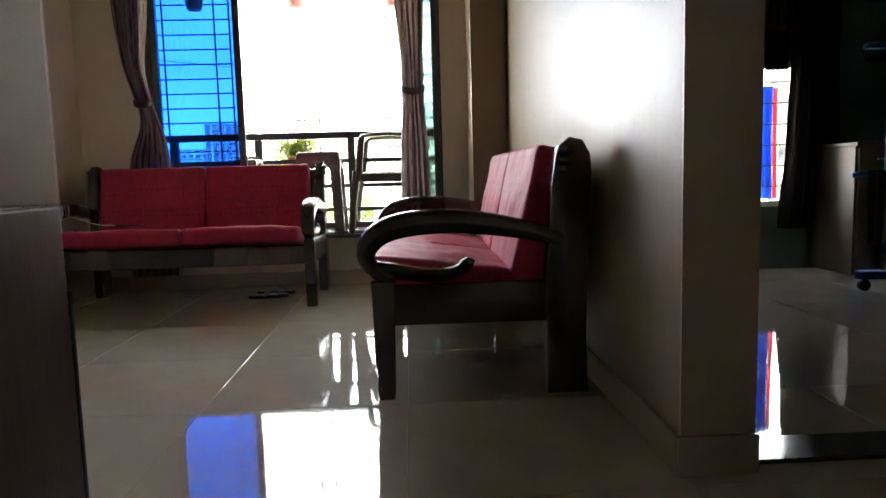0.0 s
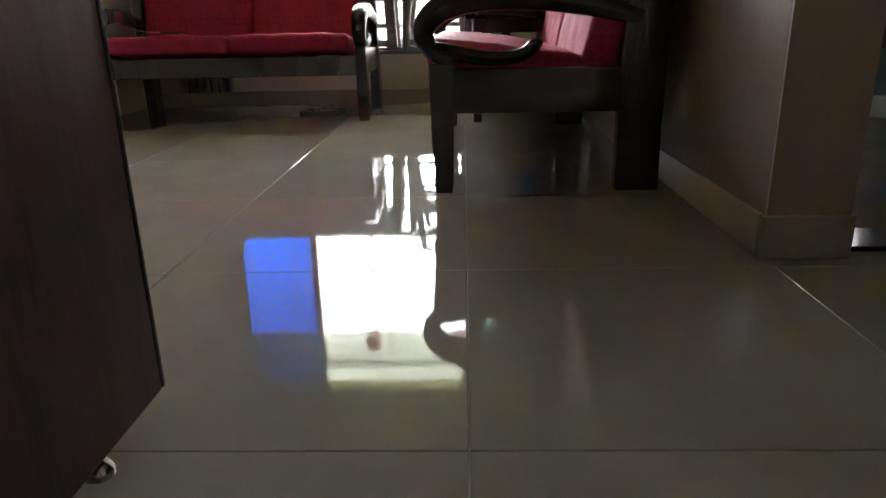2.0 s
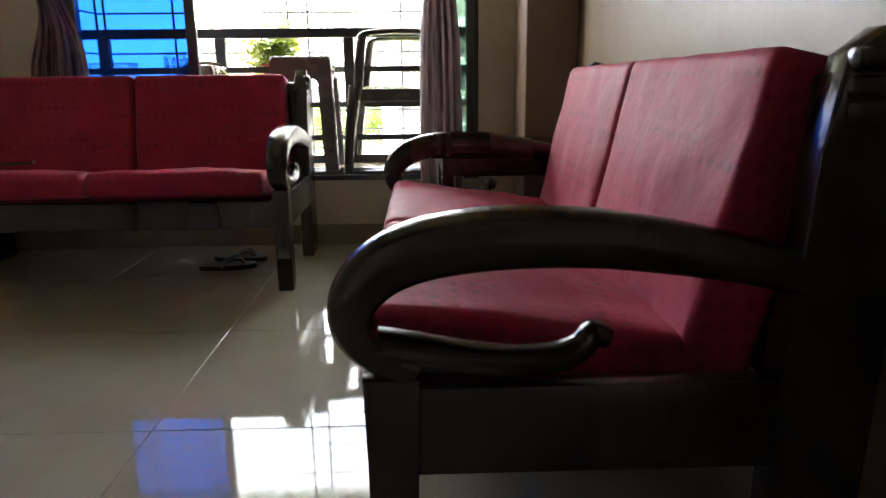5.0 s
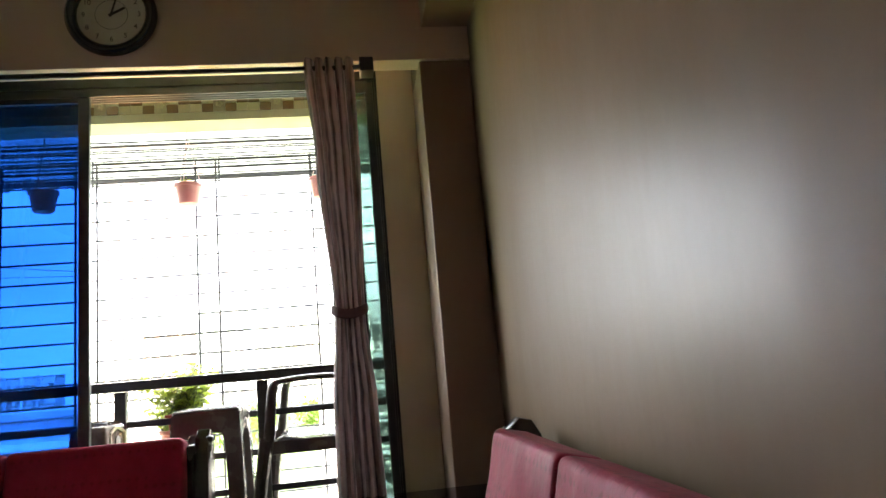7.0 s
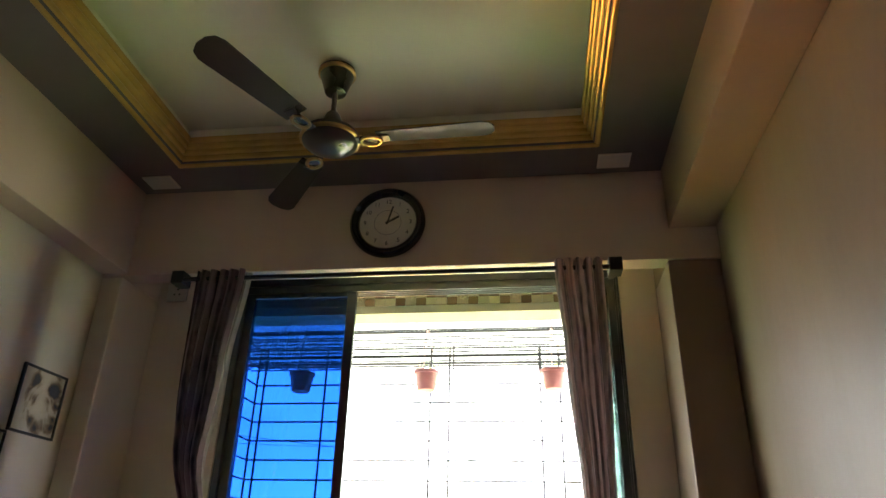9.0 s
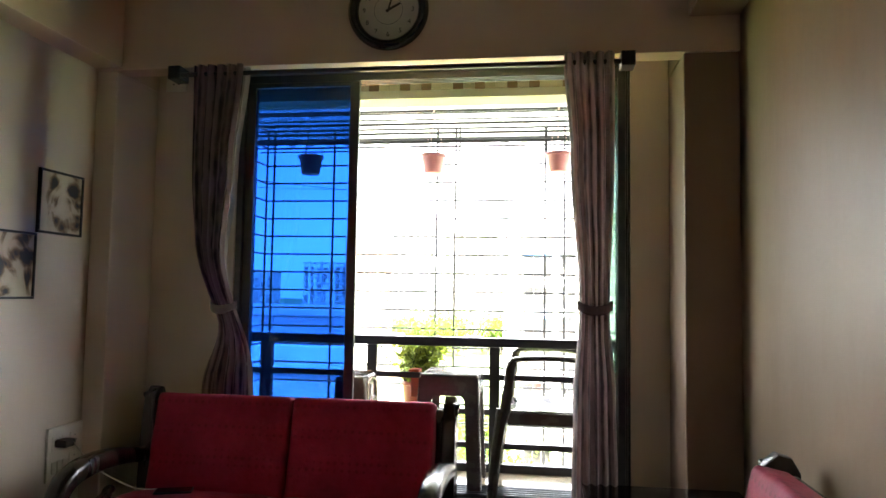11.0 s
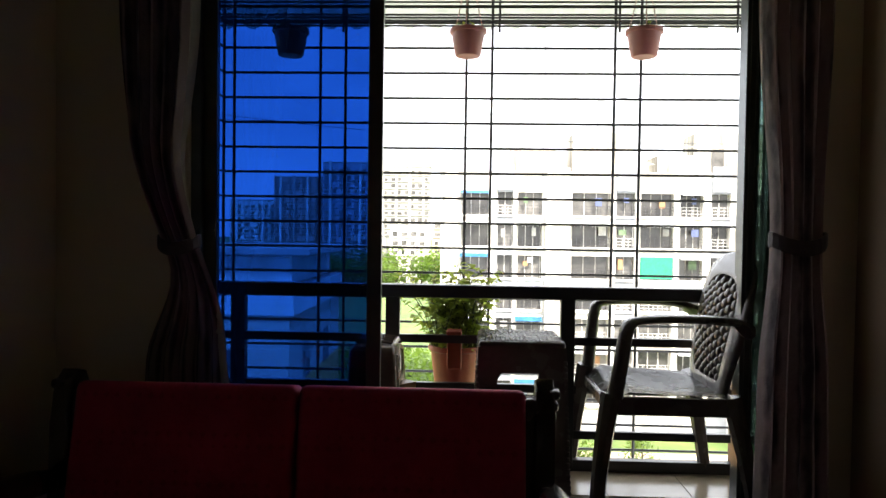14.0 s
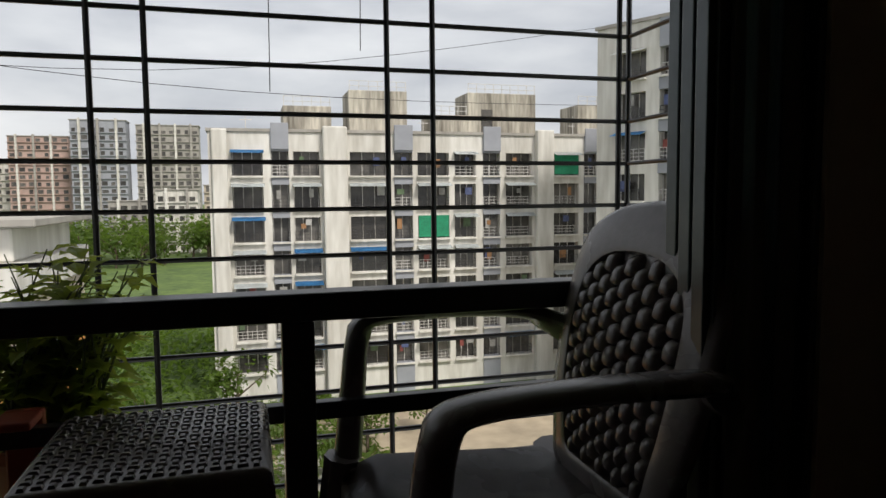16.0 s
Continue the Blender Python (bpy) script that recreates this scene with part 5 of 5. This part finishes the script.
M_CAB = mat("grey-brown laminate", (0.20, 0.16, 0.125), 0.4, scale=18, var=0.2, bump=0.03, stretch=(1, 1, 0.15))
cb = thing("cabinet", "grey-brown laminate cabinet with drawers and doors", "cabinet", pose(2.97, 2.03, 0) @ Matrix.Diagonal((1, 1, 0.85, 1)))
part("body", slab((0.0, 0.022, 0.02), (1.1, 0.50, 1.0), 0.003), M_CAB, cb)
part("worktop", slab((-0.015, -0.02, 1.001), (1.115, 0.51, 1.03), 0.004), M_CAB, cb)
for k in range(3):
    x0 = 0.012 + k * 0.36
    d = part("drawer", slab((x0, 0.0, 0.80), (x0 + 0.35, 0.020, 0.985), 0.003), M_CAB, cb)
    part("handle", tube(bmesh.new(), curve([(x0 + 0.12, -0.001, 0.90), (x0 + 0.14, -0.028, 0.90), (x0 + 0.21, -0.028, 0.90), (x0 + 0.23, -0.001, 0.90)], 4), 0.006, 6), M_CHROME, d, "steel handle")
    d = part("door", slab((x0, 0.0, 0.04), (x0 + 0.35, 0.020, 0.79), 0.003), M_CAB, cb)
    hx = x0 + (0.30 if k % 2 == 0 else 0.05)
    part("handle", tube(bmesh.new(), curve([(hx, -0.001, 0.56), (hx, -0.03, 0.585), (hx, -0.03, 0.655), (hx, -0.001, 0.68)], 4), 0.006, 6), M_CHROME, d, "steel handle")
sh = thing("wall_shelf", "dark wall unit with thin shelves", "shelf", pose(3.35, 2.25, 1.2))
part("side", slab((0.42, 0, 0.0), (0.46, 0.3, 1.4), 0.003), M_BLACKP, sh)
for z in (0.25, 0.65, 1.05):
    part("shelf_board", slab((0.0, 0.0, z), (0.419, 0.3, z + 0.025), 0.003), M_BLACKP, sh)
M_BLUEP = mat("blue plastic", (0.03, 0.13, 0.50), 0.4, scale=30, var=0.15, bump=0.02)
dk = thing("drying_rack", "blue and steel clothes drying rack on castors", "drying rack", pose(2.77, 1.60, 0))
part("base_bar", slab((-0.06, -0.03, 0.07), (0.75, 0.03, 0.12), 0.008), M_BLUEP, dk)
part("mid_bar", slab((-0.10, -0.03, 0.66), (0.75, 0.03, 0.69), 0.008), M_BLUEP, dk)
part("top_bar", slab((-0.06, -0.03, 1.38), (0.75, 0.03, 1.41), 0.008), M_BLUEP, dk)
for x in (0.09, 0.6):
    part("pole", tube(bmesh.new(), [(x, 0, 0.115), (x, 0, 1.385)], 0.014, 8), M_CHROME, dk)
for x in (-0.02, 0.7):
    part("castor", tube(bmesh.new(), [(x, -0.012, 0.035), (x, 0.012, 0.035)], 0.035, 14), M_BLACKP, dk)
for i, (x, mt, ln) in enumerate(((0.0, M_BLACKP, 0.42), (0.14, M_REDCL, 0.36), (0.25, M_DARKC, 0.42))):
    g = thing("garment", "dark folded garment hung on the drying rack" if i != 1 else "dark red folded garment hung on the drying rack", "garment", group="garments on the rack")
    curtain("cloth", [(0.70, 2.72 + x, 2.83 + x), (0.70 - ln, 2.73 + x, 2.82 + x)], 2, 0.012, 1.60 - 0.045, g, mt, seed=20 + i)
g = thing("garment", "tan garment hung from the rack's top bar", "garment", group="garments on the rack")
curtain("cloth", [(1.42, 2.89, 3.24), (0.95, 2.91, 3.21)], 3, 0.02, 1.60 - 0.06, g, mat("tan cloth", (0.30, 0.17, 0.09), 0.8, scale=30, var=0.2), seed=30)

# ---- outside: ground, houses, trees ----
GZ = -16.4
M_GRASS = mat("rough grass ground", (0.060, 0.115, 0.022), 0.95, scale=0.6, var=0.45, bump=0.4, bscale=3.0, tint=(0.13, 0.19, 0.04))
M_DIRT = mat("dusty earth", (0.34, 0.28, 0.20), 0.95, scale=0.8, var=0.3, bump=0.3)
M_CONC = mat("grey concrete", (0.33, 0.31, 0.28), 0.9, scale=1.2, var=0.25, bump=0.2)
setting("ground", slab((-900, 5, GZ - 0.3), (900, 1500, GZ)), M_GRASS, "overgrown green ground reaching the horizon", "ground")
setting("road", slab((-4, 38, GZ + 0.004), (70, 56, GZ + 0.03)), M_DIRT, "dusty earth yard before the apartment block", "yard")
setting("pavement", slab((1.0, 8, GZ + 0.004), (5.5, 50, GZ + 0.05)), M_CONC, "grey concrete path", "path")
M_HW = mat("weathered white house paint", (0.50, 0.47, 0.41), 0.9, scale=1.3, var=0.16, bump=0.1, tint=(0.76, 0.74, 0.69), stretch=(1.4, 1.4, 0.22))
M_HG = mat("grey house paint", (0.30, 0.31, 0.34), 0.9, scale=0.8, var=0.15, bump=0.1)
M_STAIN = mat("black-streaked plaster", (0.16, 0.14, 0.11), 0.95, scale=2.0, var=0.4, bump=0.2, tint=(0.60, 0.56, 0.47), stretch=(1.6, 1.6, 0.18))
# Darkness of unlit rooms put into the colour of bodies and flat window sheets.
M_DARKIN = mat("room darkness as colour", (0.045, 0.044, 0.042), 0.25, scale=1.2, var=0.6, bump=0.0, tint=(0.16, 0.15, 0.135), each=0.55)
M_PINKH = mat("faded pink and grey house paint", (0.42, 0.30, 0.26), 0.9, scale=0.3, var=0.25, bump=0.1)
M_BEIGEH = mat("weathered beige house paint", (0.46, 0.40, 0.32), 0.9, scale=0.6, var=0.2, bump=0.1)
M_BARS = mat("white window bars", (0.55, 0.53, 0.50), 0.6, scale=5, var=0.2)
M_AWN = mat("blue awning sheet", (0.05, 0.20, 0.42), 0.6, scale=5, var=0.25, bump=0.05)
M_AWNW = mat("pale awning sheet", (0.55, 0.58, 0.58), 0.6, scale=5, var=0.2, bump=0.05)
M_NET = mat("green shade net", (0.015, 0.22, 0.11), 0.8, scale=9, var=0.25, bump=0.1)
cloth_mats = [mat("washing %d" % i, c, 0.85, scale=8, var=0.3) for i, c in enumerate(((0.22, 0.06, 0.05), (0.42, 0.41, 0.39), (0.08, 0.10, 0.20), (0.32, 0.17, 0.08), (0.10, 0.15, 0.08), (0.30, 0.29, 0.27)))]


def block(name, label, at, width, depth, height, base, cols, floor_h, win_h, rows, top_gap, rnd, wall=M_HW, detail=True, nets=()):
    """A flat-roofed block whose front faces -y. cols: (left, width, grey) of each window column."""
    h = thing(name, label, "building", at)
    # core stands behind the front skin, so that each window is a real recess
    part("body", slab((0, 0.9, base), (width, depth, base + height - 0.3)), M_DARKIN if detail else wall, h, "inner body with room darkness in its colour, behind the windows")
    part("side_wall", slab((-0.25, 0.0, base), (-0.002, depth, base + height)), wall, h)
    part("side_wall", slab((width + 0.002, 0.0, base), (width + 0.25, depth, base + height)), wall, h)
    part("roof", slab((-0.4, -0.15, base + height + 0.002), (width + 0.4, depth + 0.2, base + height + 0.25)), M_CONC, h)
    zt = base + height
    x = 0.0
    for lf, wd, grey in cols:
        if lf > x:
            part("wall", slab((x, 0.0, base), (lf - 0.001, 0.899, zt)), wall, h)
        x = lf + wd
        m = M_HG if grey else wall
        off = -0.12 if grey else 0.0
        za = base
        for r in range(rows):
            z0 = zt - top_gap - win_h - r * floor_h
            if z0 < base + 0.4:
                continue
            z1 = z0 + win_h
            nxt = zt if r == 0 else z0 + floor_h
            part("spandrel", slab((lf, off, z1), (lf + wd - 0.001, 0.899, nxt - 0.001)), m, h)
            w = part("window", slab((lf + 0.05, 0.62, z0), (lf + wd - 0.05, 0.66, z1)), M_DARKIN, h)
            bm = bmesh.new()
            nb = 3 if not grey else 2
            for k in range(nb + 1):
                xx = lf + 0.05 + (wd - 0.16) * k / nb
                box(bm, (xx, 0.56, z0), (xx + 0.06, 0.615, z1))
            part("frame", bm, M_BARS if rnd.random() < 0.4 else M_CONC, w)
            bm = bmesh.new()
            for k in range(3):
                box(bm, (lf + 0.03, 0.02, z0 + 0.25 + 0.28 * k), (lf + wd - 0.03, 0.05, z0 + 0.29 + 0.28 * k))
            n = int(wd / 0.35)
            for k in range(n):
                box(bm, (lf + 0.05 + k * (wd - 0.1) / max(1, n - 1) - 0.015, 0.021, z0), (lf + 0.05 + k * (wd - 0.1) / max(1, n - 1) + 0.015, 0.049, z0 + 0.85))
            part("railing", bm, M_RAIL if rnd.random() < 0.6 else M_BARS, w)
            if not grey and rnd.random() < 0.6:
                bm = bmesh.new()
                y0 = -0.85
                vs = [bm.verts.new(p) for p in ((lf - 0.1, -0.02, z1 + 0.12), (lf + wd + 0.1, -0.02, z1 + 0.12), (lf + wd + 0.1, y0, z1 - 0.18), (lf - 0.1, y0, z1 - 0.18))]
                bm.faces.new(vs)
                bmesh.ops.solidify(bm, geom=bm.faces[:], thickness=0.05)
                part("awning", bm, M_AWN if rnd.random() < 0.45 else M_AWNW, w)
            part("sill", slab((lf - 0.05, -0.30, z0 - 0.16), (lf + wd + 0.05, -0.125 if grey else -0.002, z0 - 0.02)), wall, w)
            for k in range(rnd.choice((0, 0, 1, 1, 2))):
                cx = lf + rnd.uniform(0.2, max(0.25, wd - 0.9))
                ch = rnd.uniform(0.4, 1.0)
                cz = z1 - rnd.uniform(0.15, 0.6)
                part("washing", slab((cx, 0.10 + 0.04 * k, cz - ch), (cx + rnd.uniform(0.3, 0.7), 0.12 + 0.04 * k, cz), 0.008), rnd.choice(cloth_mats), w)
            if (lf, r) in nets:
                part("shade_net", slab((lf + 0.05, -0.03, z0 + 0.1), (lf + wd - 0.05, -0.005, z1)), M_NET, w, "green shade net")
        z_low = zt - top_gap - win_h - (rows - 1) * floor_h
        if z_low > base + 0.01:
            part("spandrel", slab((lf, off, base), (lf + wd - 0.001, 0.899, max(base + 0.02, z_low - 0.001))), m, h)
    if x < width:
        part("wall", slab((x, 0.0, base), (width, 0.899, zt)), wall, h)
    return h


rnd = random.Random(4)
D0, X0 = 61.0, -3.1
px = 0.0517


def colpx(a, b, grey=False):
    return ((a - 372) * px, (b - a) * px, grey)


ROOF = 6.5
main = block("apartment_block", "weathered white and grey apartment block with balconies and washing", pose(X0, D0, 0), 38.5, 12.0, ROOF - GZ, GZ,
             [colpx(402, 450), colpx(463, 491, True), colpx(498, 540), colpx(590, 655), colpx(665, 697, True), colpx(706, 762), colpx(772, 811), colpx(824, 856, True), colpx(867, 918), colpx(960, 1010), colpx(1020, 1050, True), colpx(1058, 1090)],
             2.78, 2.02, 7, 1.60, rnd, nets=[(colpx(960, 1010)[0], 0), (colpx(706, 762)[0], 2)])
for a, b_, zt in ((486, 567, 182), (597, 700, 152), (745, 812, 192), (812, 945, 150), (1031, 1092, 166)):
    xa, xb, z1 = (a - 372) * px, (b_ - 372) * px, ROOF + (232 - zt) * 0.0505
    tk = part("stair_tower", slab((xa, 2.5, ROOF + 0.252), (xb, 6.5, z1), 0.05, 1), M_STAIN, main, "black-streaked rooftop tank room")
    bm = bmesh.new()
    nn = max(3, int((xb - xa) / 0.8))
    for k in range(nn + 1):
        x = xa + 0.1 + (xb - xa - 0.2) * k / nn
        box(bm, (x - 0.025, 2.55, z1), (x + 0.025, 2.6, z1 + 0.85))
    for dz in (0.35, 0.80):
        box(bm, (xa + 0.05, 2.552, z1 + dz), (xb - 0.05, 2.598, z1 + dz + 0.05))
    part("roof_railing", bm, M_BARS, tk)
for a, b_, out, up in ((372, 396, 0.35, 0.2), (545, 585, 0.7, 0.5), (922, 955, 0.7, 0.5), (1092, 1116, 0.35, 0.2)):
    part("pier", slab(((a - 372) * px, -out, GZ), ((b_ - 372) * px, -0.002, ROOF + up), 0.12, 2), M_HW, main, "white pier with grey streaks")
for a, b_ in ((463, 491), (665, 697), (824, 856), (1020, 1050)):
    part("parapet_panel", slab(((a - 372) * px, -0.30, ROOF - 1.45), ((b_ - 372) * px, -0.125, ROOF + 0.75), 0.03, 1), M_HG, main, "grey parapet panel")
for k in range(7):
    bm = bmesh.new()
    tube(bm, [(0, 0, 0), (0, 0, rnd.uniform(1.2, 2.6))], 0.04, 5)
    box(bm, (-0.5, -0.02, 1.0), (0.5, 0.02, 1.06))
    part("aerial", bm, M_BARS, main, at=pose(3.0 + 5.0 * k + rnd.uniform(-1, 1), 3.0, ROOF + 0.25))
part("roof_door", slab((24.1, 2.44, ROOF + 0.26), (25.2, 2.495, ROOF + 2.6)), M_DARKIN, main, "dark roof door")

rnd = random.Random(9)
block("apartment_block", "white block with green glazed balconies at the side", pose(26.0, 50.0, 0, 0, 0, -62), 14.0, 10.0, 30.0, GZ, [(1.5, 2.4, False), (5.0, 1.2, True), (7.5, 2.6, False), (11.0, 2.0, False)], 3.0, 2.0, 9, 2.0, rnd)
far_specs = ((-66, 300, 20, 55, M_HG), (-43, 305, 24, 54, M_CONC), (-92, 315, 22, 50, M_PINKH), (-27, 225, 12, 25, M_HW), (-42, 235, 12, 22, M_CONC), (-118, 330, 26, 40, M_HW), (-150, 300, 28, 34, M_BEIGEH), (-14, 240, 14, 27, M_BEIGEH), (-190, 320, 34, 36, M_HG), (90, 240, 40, 30, M_HW))
for i, (x, y, w, hh, mt) in enumerate(far_specs):
    hh -= 0.025 * y
    hb = thing("house", "distant weathered apartment block of many storeys", "building", pose(x, y, 0))
    part("body", slab((0, 0, GZ), (w, 10, GZ + hh)), mt, hb)
    part("roof", slab((-0.3, -0.3, GZ + hh + 0.01), (w + 0.3, 10.3, GZ + hh + 0.3)), M_CONC, hb)
    nf, ncol = int(hh / 3.0), max(3, int(w / 3.0))
    rw = random.Random(i)
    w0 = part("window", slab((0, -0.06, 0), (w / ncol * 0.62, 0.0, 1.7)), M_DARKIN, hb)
    for f in range(nf):
        part("ledge", slab((-0.25, -0.5, GZ + 0.6 + f * 3.0), (w + 0.25, -0.002, GZ + 0.95 + f * 3.0)), mt, hb)
    for k in range(ncol // 2):
        part("pier", slab((w / ncol * (2 * k + 0.86), -0.8, GZ), (w / ncol * (2 * k + 1.12), -0.001, GZ + hh + 0.8)), M_CONC if k % 2 else M_HW, hb)
    w0.matrix_basis = pose(w / ncol * 0.2, -0.005, GZ + 1.0)
    for a in range(ncol):
        for f in range(nf):
            if (a or f) and rw.random() < 0.9:
                share("window", w0, hb, pose(w / ncol * (a + 0.2), -0.005, GZ + 1.0 + f * 3.0) @ Matrix.Diagonal((rw.uniform(0.6, 1.1), 1, rw.uniform(0.7, 1.08), 1)))

# near low house with a pale roof, orange lower walls
M_ORANGE = mat("orange house paint", (0.55, 0.24, 0.06), 0.9, scale=0.7, var=0.2, bump=0.1)
nh = thing("house", "low house with white upper walls and orange lower walls", "building", pose(-20.0, 24.0, -0.75))
part("upper_wall", slab((0, 0, -3.6), (13.0, 9, -1.0)), M_BEIGEH, nh)
part("lower_wall", slab((-0.02, -0.02, GZ), (13.02, 9.02, -3.61)), M_ORANGE, nh)
part("parapet", slab((-0.2, -0.2, -0.99), (13.2, 9.2, 0.05), 0.05, 1), M_HW, nh)
part("roof", slab((3.0, 1.0, 0.06), (12.8, 8.0, 1.1), 0.06, 1), M_HW, nh)
part("roof_slab", slab((2.4, 0.4, 1.11), (13.6, 8.6, 1.4), 0.05, 1), M_CONC, nh)
for k in range(4):
    for z in (-3.6, -6.6, -9.6, -12.6):
        w = part("window", slab((1.2 + k * 3.1, -0.03, z), (2.2 + k * 3.1, -0.022, z + 1.4)), M_DARKIN, nh)
        part("sill", slab((1.1 + k * 3.1, -0.2, z - 0.12), (2.3 + k * 3.1, -0.023, z - 0.005)), M_HW, w)
for y in (2.0, 5.5):
    for z in (-3.6, -6.6, -9.6, -12.6):
        part("window", slab((13.03, y, z), (13.045, y + 1.0, z + 1.4)), M_DARKIN, nh)
for k in range(5):
    ac = part("roof_box", slab((1.0 + k * 1.3, -0.6, 0.06), (1.9 + k * 1.3, 0.5, 0.9), 0.04, 1), M_HW, nh, "white rooftop skylight box")
shd = thing("shed", "low concrete shed with a flat roof and blue sheet", "shed", pose(-9.2, 35.5, 0))
part("wall", slab((0, 0, GZ), (6.0, 5.0, GZ + 3.0)), M_CONC, shd)
part("roof", slab((-0.2, -0.2, GZ + 3.01), (6.2, 5.2, GZ + 3.2)), M_PLASTER, shd)
part("sheet", slab((-1.6, -0.4, GZ + 3.0), (-0.25, 5.0, GZ + 3.1)), M_AWN, shd, "blue roof sheet")
for k in range(3):
    part("window", slab((1.0 + k * 1.8, -0.03, GZ + 1.2), (1.6 + k * 1.8, -0.01, GZ + 2.0)), M_DARKIN, shd)

M_TREE = leaf_material("tree leaves", (0.045, 0.085, 0.018), (0.11, 0.17, 0.03))
M_BARK = mat("bark", (0.10, 0.075, 0.05), 0.95, scale=6, var=0.3, bump=0.4)


def tree(at, h, spread, seed, n=420):
    rnd = random.Random(seed)
    t = thing("tree", "bushy green tree on open ground", "tree", at, "trees round the block")
    bm = bmesh.new()
    tube(bm, [(0, 0, 0), (0.05 * h * rnd.uniform(-1, 1), 0, h * 0.35), (0.05 * h * rnd.uniform(-1, 1), 0.03 * h, h * 0.75)], [0.035 * h, 0.024 * h, 0.008 * h], 7)
    for k in range(6):
        a = rnd.uniform(0, 6.28)
        z = h * rnd.uniform(0.28, 0.6)
        e = Vector((math.cos(a), math.sin(a), rnd.uniform(0.4, 0.9))) * spread * 0.8
        tube(bm, [(0, 0, z), Vector((0, 0, z)) + e * 0.5, Vector((0, 0, z)) + e], [0.012 * h, 0.008 * h, 0.003 * h], 5)
    part("trunk", bm, M_BARK, t)
    bm = bmesh.new()
    lobes = [(Vector((rnd.uniform(-1, 1) * spread * 0.65, rnd.uniform(-1, 1) * spread * 0.65, h * rnd.uniform(0.45, 0.9))), spread * rnd.uniform(0.3, 0.55)) for _ in range(8)]
    for _ in range(n):
        c, r = rnd.choice(lobes)
        d = Vector((rnd.gauss(0, 1), rnd.gauss(0, 1), rnd.gauss(0, 0.8))).normalized()
        p = c + d * r * rnd.uniform(0.6, 1.08)
        dd = (d + Vector((rnd.uniform(-0.6, 0.6), rnd.uniform(-0.6, 0.6), rnd.uniform(-0.7, 0.3)))).normalized()
        ln = spread * rnd.uniform(0.11, 0.20)
        leaf(bm, p, dd, Vector((0.1, 0.2, 1)), ln, ln * 0.42)
    tagged(part("crown", bm, M_TREE, t), kind="stuff")
    return t


rnd = random.Random(21)
for i, (x, y, h) in enumerate(((-7.0, 47, 6.0), (-3.5, 44, 5.0), (2.0, 42, 5.5), (7.0, 47, 4.0), (-1.5, 52, 6.5), (12, 50, 3.2), (-8.5, 41, 4.5), (1.0, 36, 4.5), (4.5, 33, 4.0))):
    tree(pose(x, y, GZ), h, h * 0.42, 60 + i, 520)
for i in range(60):
    x, y = rnd.uniform(-130, -6), rnd.uniform(185, 222)
    h = rnd.uniform(6.5, 12.0)
    tree(pose(x, y, GZ), h, h * 0.62, 100 + i, 420)
bm = bmesh.new()
for _ in range(9000):
    x, y = rnd.uniform(-30, 8), rnd.uniform(36, 100)
    d = Vector((rnd.uniform(-1, 1), rnd.uniform(-1, 1), rnd.uniform(0.2, 1))).normalized()
    leaf(bm, Vector((x, y, GZ + rnd.uniform(0, 0.5))), d, Vector((0, 0.3, 1)), rnd.uniform(0.5, 1.1), 0.3)
tagged(part("undergrowth", bm, M_TREE), "dense green weeds over open ground", "undergrowth", kind="stuff")
for k, (z, y) in enumerate(((6.2, 30), (7.5, 34))):
    cbl = thing("overhead_cable", "thin overhead cable against the sky", "cable")
    part("wire", tube(bmesh.new(), curve([(-40, y, z + 4 - 3 * k), (-5, y + 8, z + 0.5), (30, y + 22, z + 2 + 6 * k)], 8), 0.018, 5), M_RAIL, cbl)

# ---- floor tiles ----
floor = bpy.data.objects["floor"]
TS, GAP = 0.67, 0.0022
t0 = None
for i in range(-4, 6):
    for j in range(-4, 5):
        x, y = 0.101 + i * TS, -0.717 + j * TS
        x0, x1, y0, y1 = max(x, XL), min(x + TS - GAP, 3.6), max(y, -3.3), min(y + TS - GAP, YW)
        if x1 - x0 < 0.05 or y1 - y0 < 0.05:
            continue
        if x0 == x and y0 == y and abs(x1 - x - TS + GAP) < 1e-6 and abs(y1 - y - TS + GAP) < 1e-6:
            if t0 is None:
                t0 = part("tile", slab((0, 0, -0.0035), (TS - GAP, TS - GAP, 0.0), 0.0012, 1), M_TILE, floor, at=pose(x, y, 0))
            else:
                share("tile", t0, floor, pose(x, y, 0))
        else:
            part("tile", slab((0, 0, -0.0035), (x1 - x0, y1 - y0, 0.0), 0.0012, 1), M_TILE, floor, at=pose(x0, y0, 0))
bf = bpy.data.objects["balcony_floor"]
b0 = part("tile", slab((0, 0, 0), (0.297, 0.297, 0.0038), 0.001, 1), M_BALTILE, bf, at=pose(-2.29, 2.765, BZ - 0.004))
for i in range(10):
    if i:
        share("tile", b0, bf, pose(-2.29 + i * 0.30, 2.765, BZ - 0.004))
